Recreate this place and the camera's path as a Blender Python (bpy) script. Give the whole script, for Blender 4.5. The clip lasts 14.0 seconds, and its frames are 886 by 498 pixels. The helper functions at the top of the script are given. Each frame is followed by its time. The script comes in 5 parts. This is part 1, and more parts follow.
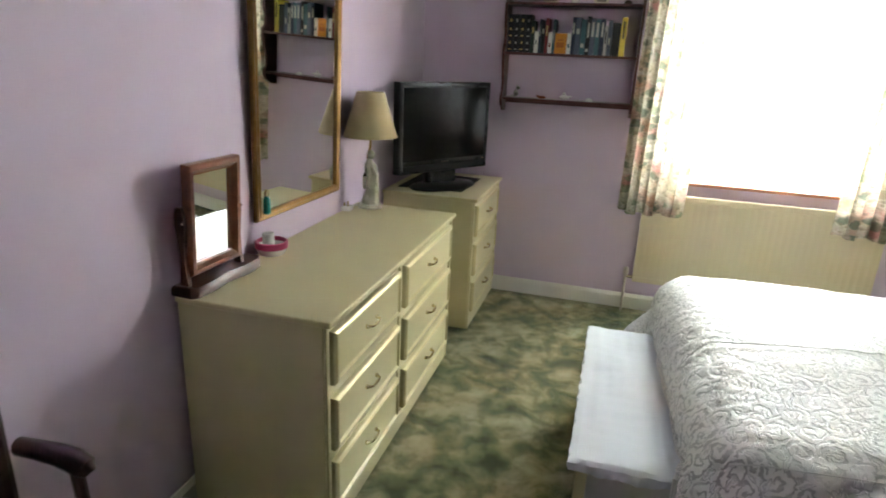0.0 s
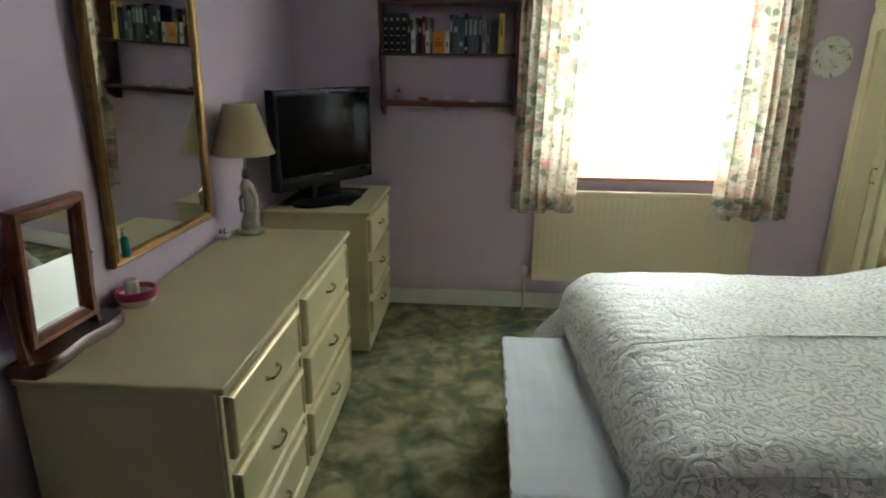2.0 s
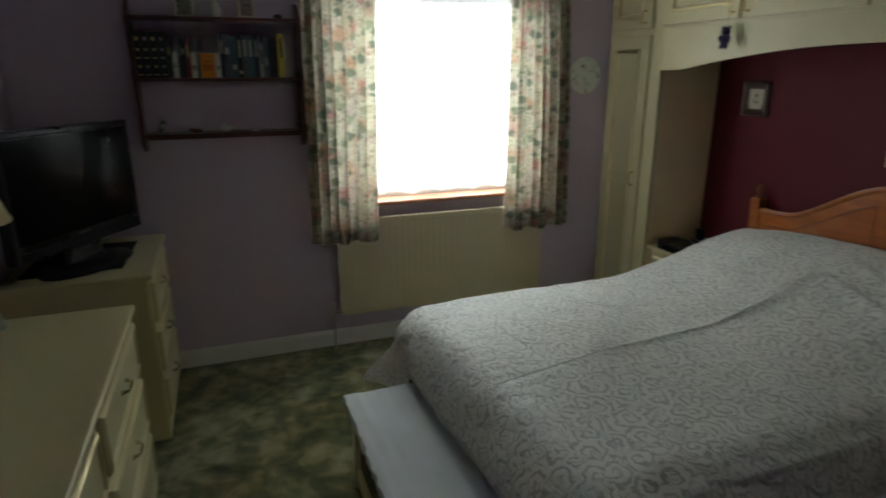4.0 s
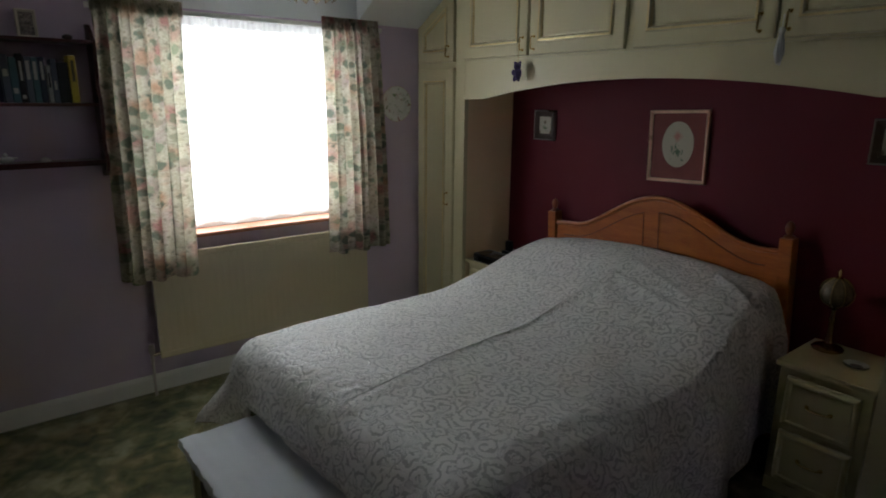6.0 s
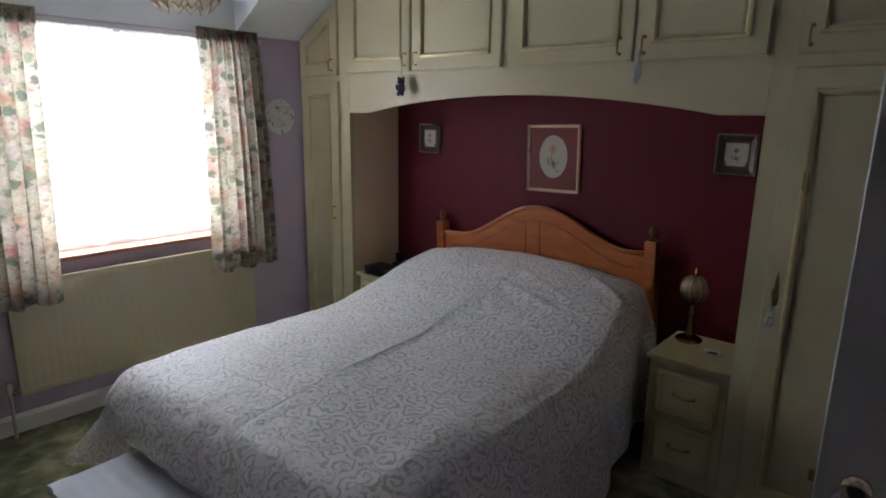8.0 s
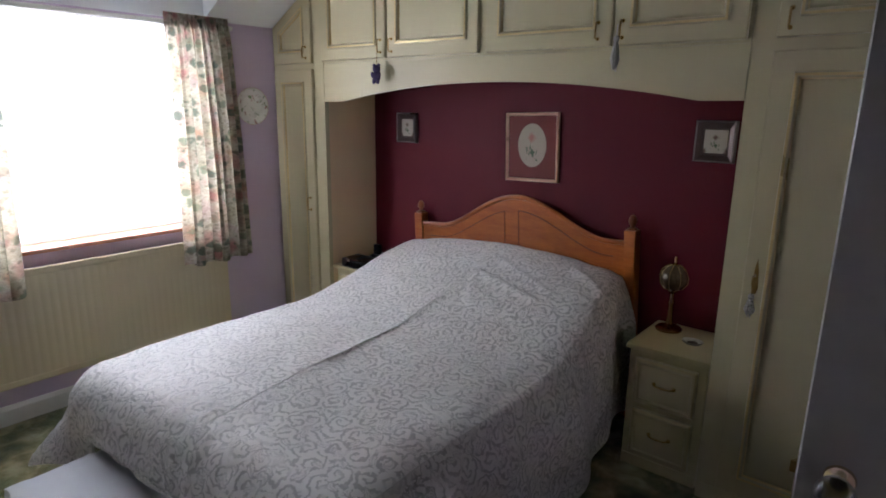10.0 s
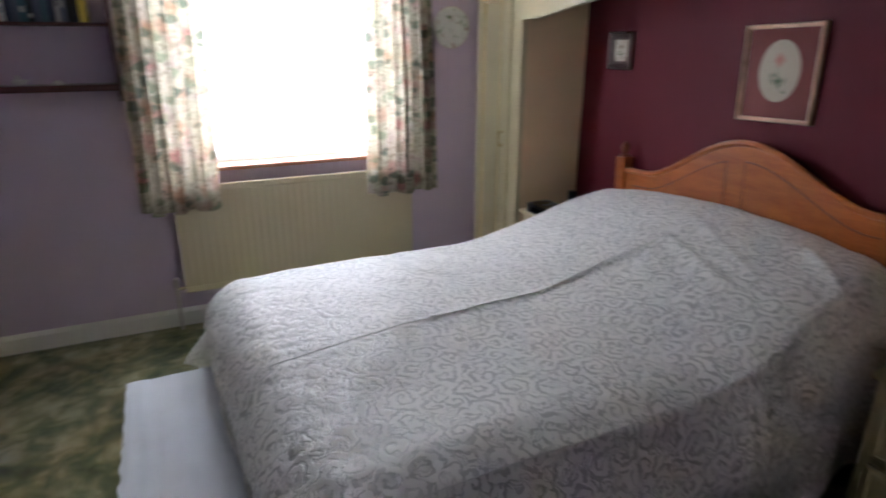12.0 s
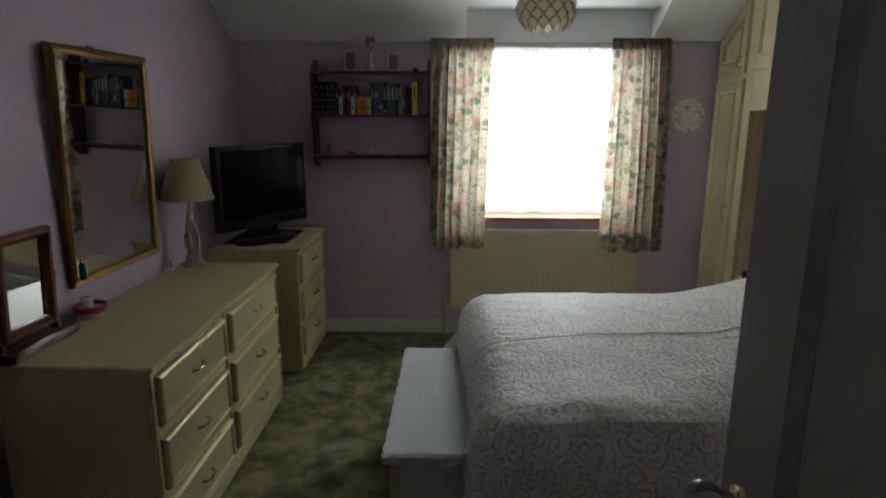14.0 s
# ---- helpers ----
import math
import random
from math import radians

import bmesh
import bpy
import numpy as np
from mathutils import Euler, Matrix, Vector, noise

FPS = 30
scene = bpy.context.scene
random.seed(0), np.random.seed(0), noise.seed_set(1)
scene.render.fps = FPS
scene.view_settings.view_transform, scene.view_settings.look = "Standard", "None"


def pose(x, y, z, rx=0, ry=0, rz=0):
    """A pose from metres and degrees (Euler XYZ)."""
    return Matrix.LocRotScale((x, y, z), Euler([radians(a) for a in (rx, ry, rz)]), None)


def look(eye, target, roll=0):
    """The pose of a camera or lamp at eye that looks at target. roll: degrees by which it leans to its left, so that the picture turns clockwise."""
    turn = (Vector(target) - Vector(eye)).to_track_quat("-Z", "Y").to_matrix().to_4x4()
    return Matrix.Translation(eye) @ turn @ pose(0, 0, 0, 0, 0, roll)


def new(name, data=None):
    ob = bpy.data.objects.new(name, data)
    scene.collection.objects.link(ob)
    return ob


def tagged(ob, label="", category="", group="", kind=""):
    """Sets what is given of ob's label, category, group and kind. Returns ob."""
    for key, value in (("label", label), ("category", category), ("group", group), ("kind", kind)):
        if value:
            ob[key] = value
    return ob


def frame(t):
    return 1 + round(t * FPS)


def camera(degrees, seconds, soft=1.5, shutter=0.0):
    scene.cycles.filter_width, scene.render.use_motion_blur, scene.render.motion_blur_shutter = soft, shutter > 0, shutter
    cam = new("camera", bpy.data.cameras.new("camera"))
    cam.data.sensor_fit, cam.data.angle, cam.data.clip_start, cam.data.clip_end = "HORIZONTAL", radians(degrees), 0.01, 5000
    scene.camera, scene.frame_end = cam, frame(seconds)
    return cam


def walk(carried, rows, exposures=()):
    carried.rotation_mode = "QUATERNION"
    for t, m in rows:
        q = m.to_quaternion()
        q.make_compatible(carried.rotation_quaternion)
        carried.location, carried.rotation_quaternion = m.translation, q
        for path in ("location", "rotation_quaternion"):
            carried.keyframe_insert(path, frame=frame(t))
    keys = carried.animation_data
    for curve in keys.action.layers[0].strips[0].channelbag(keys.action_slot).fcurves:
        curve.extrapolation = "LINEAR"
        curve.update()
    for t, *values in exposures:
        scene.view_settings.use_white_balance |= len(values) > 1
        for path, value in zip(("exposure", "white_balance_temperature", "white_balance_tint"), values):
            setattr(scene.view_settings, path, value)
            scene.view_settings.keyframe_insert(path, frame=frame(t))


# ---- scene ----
cam = camera(73.1, 14.0, 1.8, 0.5)
PATH = [
    (0, (0.256, -0.1, 1.512), (-0.258, 1.731, 0.895), 2.6),
    (0.5, (0.204, -0.04, 1.504), (-0.178, 1.821, 0.88), 2.6),
    (1, (0.166, 0.018, 1.51), (-0.123, 1.899, 0.894), 2.2),
    (1.5, (0.125, 0.074, 1.51), (-0.102, 1.964, 0.897), 2.0),
    (2, (0.131, 0.103, 1.515), (0.007, 2.005, 0.91), 0.6),
    (2.5, (0.125, 0.152, 1.504), (0.103, 2.055, 0.89), -0.1),
    (3, (0.071, 0.274, 1.513), (0.194, 2.186, 0.94), -1.2),
    (3.5, (0.014, 0.376, 1.537), (0.349, 2.267, 0.976), -0.8),
    (4, (-0.097, 0.394, 1.585), (0.557, 2.194, 1.009), -0.1),
    (6.5, (-0.205, 0.349, 1.579), (1.079, 1.807, 1.102), 0.5),
    (7, (-0.202, 0.361, 1.593), (1.179, 1.723, 1.104), 0.7),
    (7.5, (-0.229, 0.351, 1.594), (1.21, 1.659, 1.125), 0.9),
    (8, (-0.224, 0.336, 1.599), (1.247, 1.614, 1.149), 0.9),
    (10.5, (-0.109, 0.362, 1.569), (1.397, 1.585, 1.083), 1.0),
    (11, (0.113, 0.385, 1.566), (1.5, 1.683, 0.94), -0.4),
    (11.5, (0.34, 0.398, 1.491), (1.472, 1.906, 0.825), -0.5),
    (12, (0.472, 0.41, 1.474), (1.26, 2.128, 0.816), 0.1),
    (12.5, (0.557, 0.154, 1.47), (0.88, 2.011, 0.804), -0.6),
    (13, (0.485, -0.07, 1.496), (0.58, 1.838, 0.904), 0.7),
    (13.5, (0.498, -0.308, 1.55), (0.489, 1.614, 1.005), 0.8),
    (14, (0.486, -0.422, 1.556), (0.444, 1.528, 1.114), 0.2),
]
EXPOSURES = [
    (0, 1.26, 6450, 5), (0.5, 0.95, 6450, 2), (1.0, 0.68, 6450, 0), (1.5, 0.46, 6450, -1), (2.5, -0.04, 6450, -3), (3, -0.32, 6450, -2), (3.5, -0.86, 6450, -1), (4, -1.19, 6400, -1), (6.5, -1.40, 6150, 10),
    (7.5, -0.98, 5950, 15), (8, -0.74, 5950, 16), (10.5, -0.10, 5950, 18), (11, 0.08, 5950, 18), (11.5, 0.07, 5950, 17), (12, -0.13, 5950, 16), (12.5, -0.63, 6000, 13), (13, -0.96, 6200, 9), (13.5, -1.08, 6280, 6), (14, -0.98, 6350, 4)]
walk(cam, [(t, look(eye, target, roll)) for t, eye, target, roll in PATH], EXPOSURES)

# ---------------------------------------------------------------- light
world = bpy.data.worlds.new("world")
scene.world = world
world.use_nodes = True
wn = world.node_tree
sky = wn.nodes.new("ShaderNodeTexSky")
sky.sky_type, sky.sun_disc = "NISHITA", False
sky.sun_elevation, sky.sun_rotation = radians(38), radians(200)
wn.links.new(sky.outputs["Color"], wn.nodes["Background"].inputs["Color"])
wn.nodes["Background"].inputs["Strength"].default_value = 0.12

day = bpy.data.lights.new("window_daylight", "AREA")
day.shape, day.size, day.size_y = "RECTANGLE", 1.24, 1.04
day.energy, day.color = 66.0, (0.93, 0.97, 1.0)
day_ob = new("window_daylight", day)
day_ob.matrix_world = look((1.08, 3.93, 1.39), (1.08, 0.0, 1.25))

high = bpy.data.lights.new("bright_upper_sky", "AREA")
high.shape, high.size, high.size_y = "RECTANGLE", 8.0, 2.6
high.energy, high.color = 2000.0, (0.95, 0.98, 1.0)
high_ob = new("bright_upper_sky", high)
high_ob.matrix_world = look((1.1, 7.2, 4.3), (1.08, 3.7, 1.45))

# ---------------------------------------------------------------- materials
MATS = {}


def nodes(name):
    m = bpy.data.materials.new(name)
    m.use_nodes = True
    MATS[name] = m
    t = m.node_tree
    return m, t, t.nodes["Principled BSDF"]


def noise_tex(t, scale, detail=4.0, rough=0.55, dist=0.0, vec=None):
    n = t.nodes.new("ShaderNodeTexNoise")
    n.inputs["Scale"].default_value, n.inputs["Detail"].default_value = scale, detail
    n.inputs["Roughness"].default_value, n.inputs["Distortion"].default_value = rough, dist
    t.links.new(vec or coords(t), n.inputs["Vector"])
    return n.outputs["Fac"]


def coords(t, kind="Object", scale=(1, 1, 1)):
    c = t.nodes.new("ShaderNodeTexCoord")
    if scale == (1, 1, 1):
        return c.outputs[kind]
    m = t.nodes.new("ShaderNodeMapping")
    m.inputs["Scale"].default_value = scale
    t.links.new(c.outputs[kind], m.inputs["Vector"])
    return m.outputs["Vector"]


def ramp(t, fac, stops):
    r = t.nodes.new("ShaderNodeValToRGB")
    while len(r.color_ramp.elements) < len(stops):
        r.color_ramp.elements.new(0.5)
    for e, (p, c) in zip(r.color_ramp.elements, stops):
        e.position, e.color = p, (*c, 1)
    t.links.new(fac, r.inputs["Fac"])
    return r.outputs["Color"]


def grey(a):
    return (a, a, a)


def mix(t, fac, a, b, mode="MIX"):
    n = t.nodes.new("ShaderNodeMix")
    n.data_type, n.blend_type = "RGBA", mode
    for sock, v in ((n.inputs[0], fac), (n.inputs[6], a), (n.inputs[7], b)):
        if isinstance(v, (int, float)):
            sock.default_value = v
        elif isinstance(v, tuple):
            sock.default_value = (*v, 1)
        else:
            t.links.new(v, sock)
    return n.outputs[2]


def maths(t, op, a, b=0.0):
    n = t.nodes.new("ShaderNodeMath")
    n.operation = op
    for sock, v in zip(n.inputs, (a, b)):
        if isinstance(v, (int, float)):
            sock.default_value = v
        else:
            t.links.new(v, sock)
    return n.outputs[0]


def bump(t, p, height, strength, dist=0.002):
    b = t.nodes.new("ShaderNodeBump")
    b.inputs["Strength"].default_value, b.inputs["Distance"].default_value = strength, dist
    t.links.new(height, b.inputs["Height"])
    t.links.new(b.outputs["Normal"], p.inputs["Normal"])


def plain(name, colour, rough=0.5, metal=0.0, vary=0.12, scale=3.0, fine=60.0, bumpy=0.15, coat=0.0, spec=0.5):
    """A paint, metal or plastic with soft patches, fine grain and slight relief."""
    m, t, p = nodes(name)
    big, small = noise_tex(t, scale, 3), noise_tex(t, fine, 4)
    lo, hi = tuple(c * (1 - vary) for c in colour), tuple(min(1.0, c * (1 + vary)) for c in colour)
    c = ramp(t, big, [(0.3, lo), (0.7, hi)])
    c = mix(t, 0.25 * vary / 0.12 if vary < 0.48 else 1.0, c, ramp(t, small, [(0.3, lo), (0.7, hi)]))
    t.links.new(c, p.inputs["Base Color"])
    r = t.nodes.new("ShaderNodeMapRange")
    r.inputs["To Min"].default_value, r.inputs["To Max"].default_value = max(0.02, rough - 0.08), min(1, rough + 0.08)
    t.links.new(big, r.inputs["Value"])
    t.links.new(r.outputs[0], p.inputs["Roughness"])
    p.inputs["Metallic"].default_value = metal
    p.inputs["Coat Weight"].default_value = coat
    p.inputs["Specular IOR Level"].default_value = spec
    if bumpy:
        bump(t, p, small, bumpy, 0.001)
    return m


def wood(name, dark, light, rough=0.35, axis=(1, 12, 12), scale=4.0, coat=0.2):
    m, t, p = nodes(name)
    v = coords(t, "Object", axis)
    grain = noise_tex(t, scale, 6, 0.6, 1.2, v)
    fine = noise_tex(t, scale * 9, 4, 0.6, 0.3, v)
    c = ramp(t, grain, [(0.25, dark), (0.5, tuple((a + b) / 2 for a, b in zip(dark, light))), (0.75, light)])
    c = mix(t, 0.25, c, ramp(t, fine, [(0.35, dark), (0.65, light)]))
    t.links.new(c, p.inputs["Base Color"])
    p.inputs["Roughness"].default_value = rough
    p.inputs["Coat Weight"].default_value = coat
    p.inputs["Coat Roughness"].default_value = 0.2
    bump(t, p, fine, 0.08, 0.0008)
    return m


# walls and ceilings
lilac = plain("lilac_paint", (0.566, 0.456, 0.562), 0.62, vary=0.045, scale=1.6, fine=140, bumpy=0.25, spec=0.3)
maroon = plain("maroon_paint", (0.106, 0.0103, 0.0172), 0.68, vary=0.1, scale=1.8, fine=120, bumpy=0.2, spec=0.25)
ceiling_white = plain("ceiling_paint", (0.79, 0.81, 0.80), 0.8, vary=0.03, scale=1.2, fine=90, bumpy=0.35, spec=0.2)
white_gloss = plain("white_gloss_paint", (0.72, 0.70, 0.64), 0.36, vary=0.04, fine=40, bumpy=0.1)
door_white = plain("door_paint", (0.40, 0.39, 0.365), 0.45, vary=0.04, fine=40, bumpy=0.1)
cream = plain("cream_lacquer", (0.56, 0.49, 0.275), 0.36, vary=0.05, scale=2.0, fine=30, bumpy=0.05)
cream_top = plain("cream_worktop", (0.56, 0.485, 0.268), 0.37, vary=0.05, scale=3.0, fine=80, bumpy=0.04)
cream_wall = plain("cream_cupboard_paint", (0.50, 0.44, 0.265), 0.42, vary=0.05, scale=2.0, fine=50, bumpy=0.12)
beige_side = plain("beige_panel", (0.72, 0.54, 0.33), 0.6, vary=0.06, scale=2.0, fine=70, bumpy=0.15)
rad_paint = plain("radiator_enamel", (0.60, 0.51, 0.33), 0.37, vary=0.03, fine=30, bumpy=0.05)
brass = plain("brass", (0.60, 0.43, 0.18), 0.25, 1.0, vary=0.15, fine=30, bumpy=0.02)
old_brass = plain("old_brass", (0.30, 0.20, 0.075), 0.35, 1.0, vary=0.25, fine=30, bumpy=0.05)
chrome = plain("chrome", (0.80, 0.70, 0.48), 0.18, 0.95, vary=0.1, fine=30, bumpy=0.0)
lamp_brass = plain("lamp_brass", (0.27, 0.18, 0.095), 0.22, 1.0, vary=0.2, fine=30, bumpy=0.02)
gilt = plain("gilt_moulding", (0.23, 0.13, 0.042), 0.38, 0.8, vary=0.28, scale=9, fine=70, bumpy=0.4)
black_plastic = plain("black_plastic", (0.008, 0.008, 0.010), 0.28, vary=0.1, bumpy=0.0, spec=0.3)
screen_black = plain("tv_screen", (0.003, 0.003, 0.004), 0.16, vary=0.1, bumpy=0.0, spec=0.06)
black_cloth = plain("black_mat", (0.012, 0.011, 0.012), 0.9, vary=0.2, fine=200, bumpy=0.4)
ceramic = plain("white_ceramic", (0.68, 0.67, 0.62), 0.2, vary=0.05, bumpy=0.02, coat=0.4)
figure_glaze = plain("figurine_glaze", (0.42, 0.41, 0.32), 0.28, vary=0.14, scale=22, fine=60, bumpy=0.1, coat=0.3)
pink_rim = plain("pink_rim", (0.38, 0.04, 0.11), 0.4, vary=0.1)
pipe_paint = plain("pipe_paint", (0.50, 0.44, 0.40), 0.4, vary=0.05)
wall_grey = plain("hall_paint", (0.45, 0.43, 0.41), 0.7, vary=0.04, fine=100)
gilt_trim = plain("gilt_trim", (0.56, 0.46, 0.25), 0.36, 0.6, vary=0.15, scale=6, fine=50, bumpy=0.05)
pine = wood("orange_pine", (0.27, 0.058, 0.009), (0.48, 0.138, 0.022), 0.3, (9, 1.3, 9), 3.0, 0.4)
mirror_wood = wood("mirror_pine", (0.115, 0.030, 0.008), (0.25, 0.068, 0.017), 0.35, (10, 2, 10), 4.0, 0.3)
stand_wood = wood("stand_mahogany", (0.045, 0.014, 0.007), (0.105, 0.033, 0.014), 0.4, (10, 2, 10), 4.0, 0.15)
dark_wood = wood("dark_mahogany", (0.018, 0.008, 0.006), (0.05, 0.02, 0.013), 0.35, (2, 10, 10), 4.0, 0.3)
shelf_wood = wood("red_mahogany", (0.045, 0.014, 0.012), (0.115, 0.034, 0.028), 0.35, (1.5, 10, 10), 5.0, 0.25)
sill_wood = wood("sill_hardwood", (0.34, 0.115, 0.055), (0.56, 0.235, 0.125), 0.28, (1.5, 12, 12), 4.0, 0.2)
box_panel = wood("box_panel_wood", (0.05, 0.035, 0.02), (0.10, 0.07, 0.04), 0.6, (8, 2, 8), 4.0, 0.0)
paper = plain("book_pages", (0.62, 0.57, 0.45), 0.9, vary=0.06, fine=300, bumpy=0.3)
purple_fluff = plain("purple_plush", (0.055, 0.035, 0.10), 0.95, vary=0.4, scale=30, fine=200, bumpy=0.9)
teal_plastic = plain("teal_plastic", (0.02, 0.16, 0.14), 0.25, vary=0.2, bumpy=0.0)
dried = plain("dried_flower", (0.30, 0.17, 0.10), 0.9, vary=0.4, scale=40)
photo_cream = plain("photo_frame_cream", (0.58, 0.52, 0.40), 0.4, vary=0.08)
photo_dark = plain("photo_print", (0.20, 0.17, 0.15), 0.3, vary=0.7, scale=28, fine=90, bumpy=0.0)
blue_glass = plain("smoky_glass_shade", (0.13, 0.10, 0.06), 0.2, vary=0.35, scale=22, fine=60, bumpy=0.1, coat=0.5)
grey_frame = plain("pewter_frame", (0.085, 0.060, 0.052), 0.4, 0.5, vary=0.2, fine=60)
rose_gilt = plain("rose_gilt", (0.80, 0.56, 0.40), 0.30, 0.25, vary=0.15, fine=60, bumpy=0.1)
silver_edge = plain("silver_edge", (0.30, 0.27, 0.25), 0.3, 0.7, vary=0.15, fine=60, bumpy=0.1)
mount_red = plain("mount_card", (0.17, 0.042, 0.036), 0.8, vary=0.12, fine=160)
seat_cloth = plain("seat_cloth", (0.10, 0.06, 0.05), 0.95, vary=0.2, fine=200, bumpy=0.5)


def carpet():
    m, t, p = nodes("sculpted_carpet")
    big = noise_tex(t, 4.4, 3, 0.5, 0.5)
    mid = noise_tex(t, 10.5, 4, 0.6, 0.4)
    hue = noise_tex(t, 2.3, 2, 0.5, 0.4, coords(t, "Object", (1, 1.2, 1)))
    tuft = noise_tex(t, 210.0, 2, 0.7)
    both = maths(t, "ADD", maths(t, "MULTIPLY", big, 0.52), maths(t, "MULTIPLY", mid, 0.48))
    c = ramp(t, both, [(0.36, (0.050, 0.066, 0.024)), (0.44, (0.120, 0.135, 0.052)), (0.51, (0.225, 0.222, 0.100)),
                       (0.57, (0.36, 0.335, 0.185)), (0.65, (0.46, 0.43, 0.27))])
    c = mix(t, ramp(t, hue, [(0.47, grey(0)), (0.60, grey(0.5))]), c, mix(t, 1.0, c, (1.0, 0.80, 0.62), "MULTIPLY"))
    c = mix(t, 0.22, c, ramp(t, tuft, [(0.3, (0.02, 0.02, 0.01)), (0.7, (0.24, 0.22, 0.13))]), "OVERLAY")
    t.links.new(c, p.inputs["Base Color"])
    p.inputs["Roughness"].default_value = 1.0
    p.inputs["Specular IOR Level"].default_value = 0.1
    p.inputs["Sheen Weight"].default_value = 0.25
    h = maths(t, "ADD", maths(t, "MULTIPLY", both, 1.5), maths(t, "MULTIPLY", tuft, 0.5))
    bump(t, p, h, 0.8, 0.012)
    return m


def damask():
    """Woven scrolls and leaves: raised pale motifs with grey ground showing between them."""
    m, t, p = nodes("damask_cotton")
    uv = coords(t, "UV")

    def vec(op, a, b):
        n = t.nodes.new("ShaderNodeVectorMath")
        n.operation = op
        t.links.new(a, n.inputs[0])
        t.links.new(b, n.inputs[1])
        return n

    def cells(scale, v, rand=1.0):
        n = t.nodes.new("ShaderNodeTexVoronoi")
        n.voronoi_dimensions = "2D"
        n.inputs["Scale"].default_value, n.inputs["Randomness"].default_value = scale, rand
        t.links.new(v, n.inputs["Vector"])
        d = vec("SUBTRACT", v, n.outputs["Position"]).outputs["Vector"]
        sep, col = t.nodes.new("ShaderNodeSeparateXYZ"), t.nodes.new("ShaderNodeSeparateXYZ")
        t.links.new(d, sep.inputs[0])
        t.links.new(n.outputs["Color"], col.inputs[0])
        return sep.outputs["X"], sep.outputs["Y"], n.outputs["Distance"], col.outputs["X"], col.outputs["Y"]

    warp = t.nodes.new("ShaderNodeTexNoise")
    warp.inputs["Scale"].default_value, warp.inputs["Detail"].default_value = 24.0, 3.0
    t.links.new(uv, warp.inputs["Vector"])
    fine_warp = t.nodes.new("ShaderNodeTexNoise")
    fine_warp.inputs["Scale"].default_value, fine_warp.inputs["Detail"].default_value = 75.0, 2.0
    t.links.new(uv, fine_warp.inputs["Vector"])
    off = mix(t, 0.016, mix(t, 0.050, uv, warp.outputs["Color"], "ADD"), fine_warp.outputs["Color"], "ADD")
    # scrolls: one spiral to each cell, wound either way
    x, y, dist, ra, rb = cells(13.5, off, 1.0)
    ang = maths(t, "DIVIDE", maths(t, "ARCTAN2", y, x), 2 * math.pi)
    way = maths(t, "SIGN", maths(t, "SUBTRACT", rb, 0.5))
    ph = maths(t, "ADD", maths(t, "ADD", maths(t, "MULTIPLY", dist, 2.9), maths(t, "MULTIPLY", ang, way)), ra)
    arc = maths(t, "ABSOLUTE", maths(t, "SUBTRACT", maths(t, "FRACT", ph), 0.5))
    strand = ramp(t, arc, [(0.29, grey(1)), (0.355, grey(0))])
    # leaves: pale ovals with a grey outline and a vein
    lx, ly, ld, la, lb = cells(21.0, off, 1.0)
    turn_ = maths(t, "MULTIPLY", la, 6.283)
    ca, sa = maths(t, "COSINE", turn_), maths(t, "SINE", turn_)
    u = maths(t, "ADD", maths(t, "MULTIPLY", lx, ca), maths(t, "MULTIPLY", ly, sa))
    v = maths(t, "SUBTRACT", maths(t, "MULTIPLY", ly, ca), maths(t, "MULTIPLY", lx, sa))
    el = maths(t, "SQRT", maths(t, "ADD", maths(t, "POWER", maths(t, "MULTIPLY", u, 40.0), 2.0), maths(t, "POWER", maths(t, "MULTIPLY", v, 82.0), 2.0)))
    pick = maths(t, "GREATER_THAN", lb, 0.42)
    inside = maths(t, "MULTIPLY", ramp(t, el, [(0.72, grey(1)), (0.80, grey(0))]), pick)
    outline = maths(t, "MULTIPLY", ramp(t, el, [(0.98, grey(1)), (1.06, grey(0))]), pick)
    vein = ramp(t, maths(t, "ABSOLUTE", v), [(0.0006, grey(0.35)), (0.0014, grey(1))])
    f = maths(t, "MULTIPLY", strand, maths(t, "SUBTRACT", 1.0, outline))
    f = maths(t, "MAXIMUM", f, maths(t, "MULTIPLY", inside, vein))
    # some stretches of the cloth are plainer
    plainer = ramp(t, noise_tex(t, 17.0, 2.0, 0.5, 0.5, uv), [(0.52, grey(0)), (0.68, grey(0.75))])
    f = maths(t, "MAXIMUM", f, plainer)
    weave = noise_tex(t, 420.0, 2, 0.6, 0, uv)
    blotch = noise_tex(t, 3.0, 3, 0.5, 0, uv)
    c = mix(t, f, (0.57, 0.56, 0.545), (0.89, 0.875, 0.85))
    c = mix(t, 0.5, c, ramp(t, blotch, [(0.3, grey(0.92)), (0.7, grey(1.0))]), "MULTIPLY")
    t.links.new(c, p.inputs["Base Color"])
    # the ground is a satin weave that shines; the motifs are matt
    t.links.new(ramp(t, f, [(0, grey(0.42)), (1, grey(0.70))]), p.inputs["Roughness"])
    t.links.new(ramp(t, f, [(0, grey(0.14)), (1, grey(0.0))]), p.inputs["Metallic"])
    p.inputs["Sheen Weight"].default_value = 0.2
    p.inputs["Specular IOR Level"].default_value = 0.4
    h = maths(t, "ADD", maths(t, "MULTIPLY", f, 0.75), maths(t, "MULTIPLY", weave, 0.25))
    bump(t, p, h, 0.9, 0.0045)
    return m


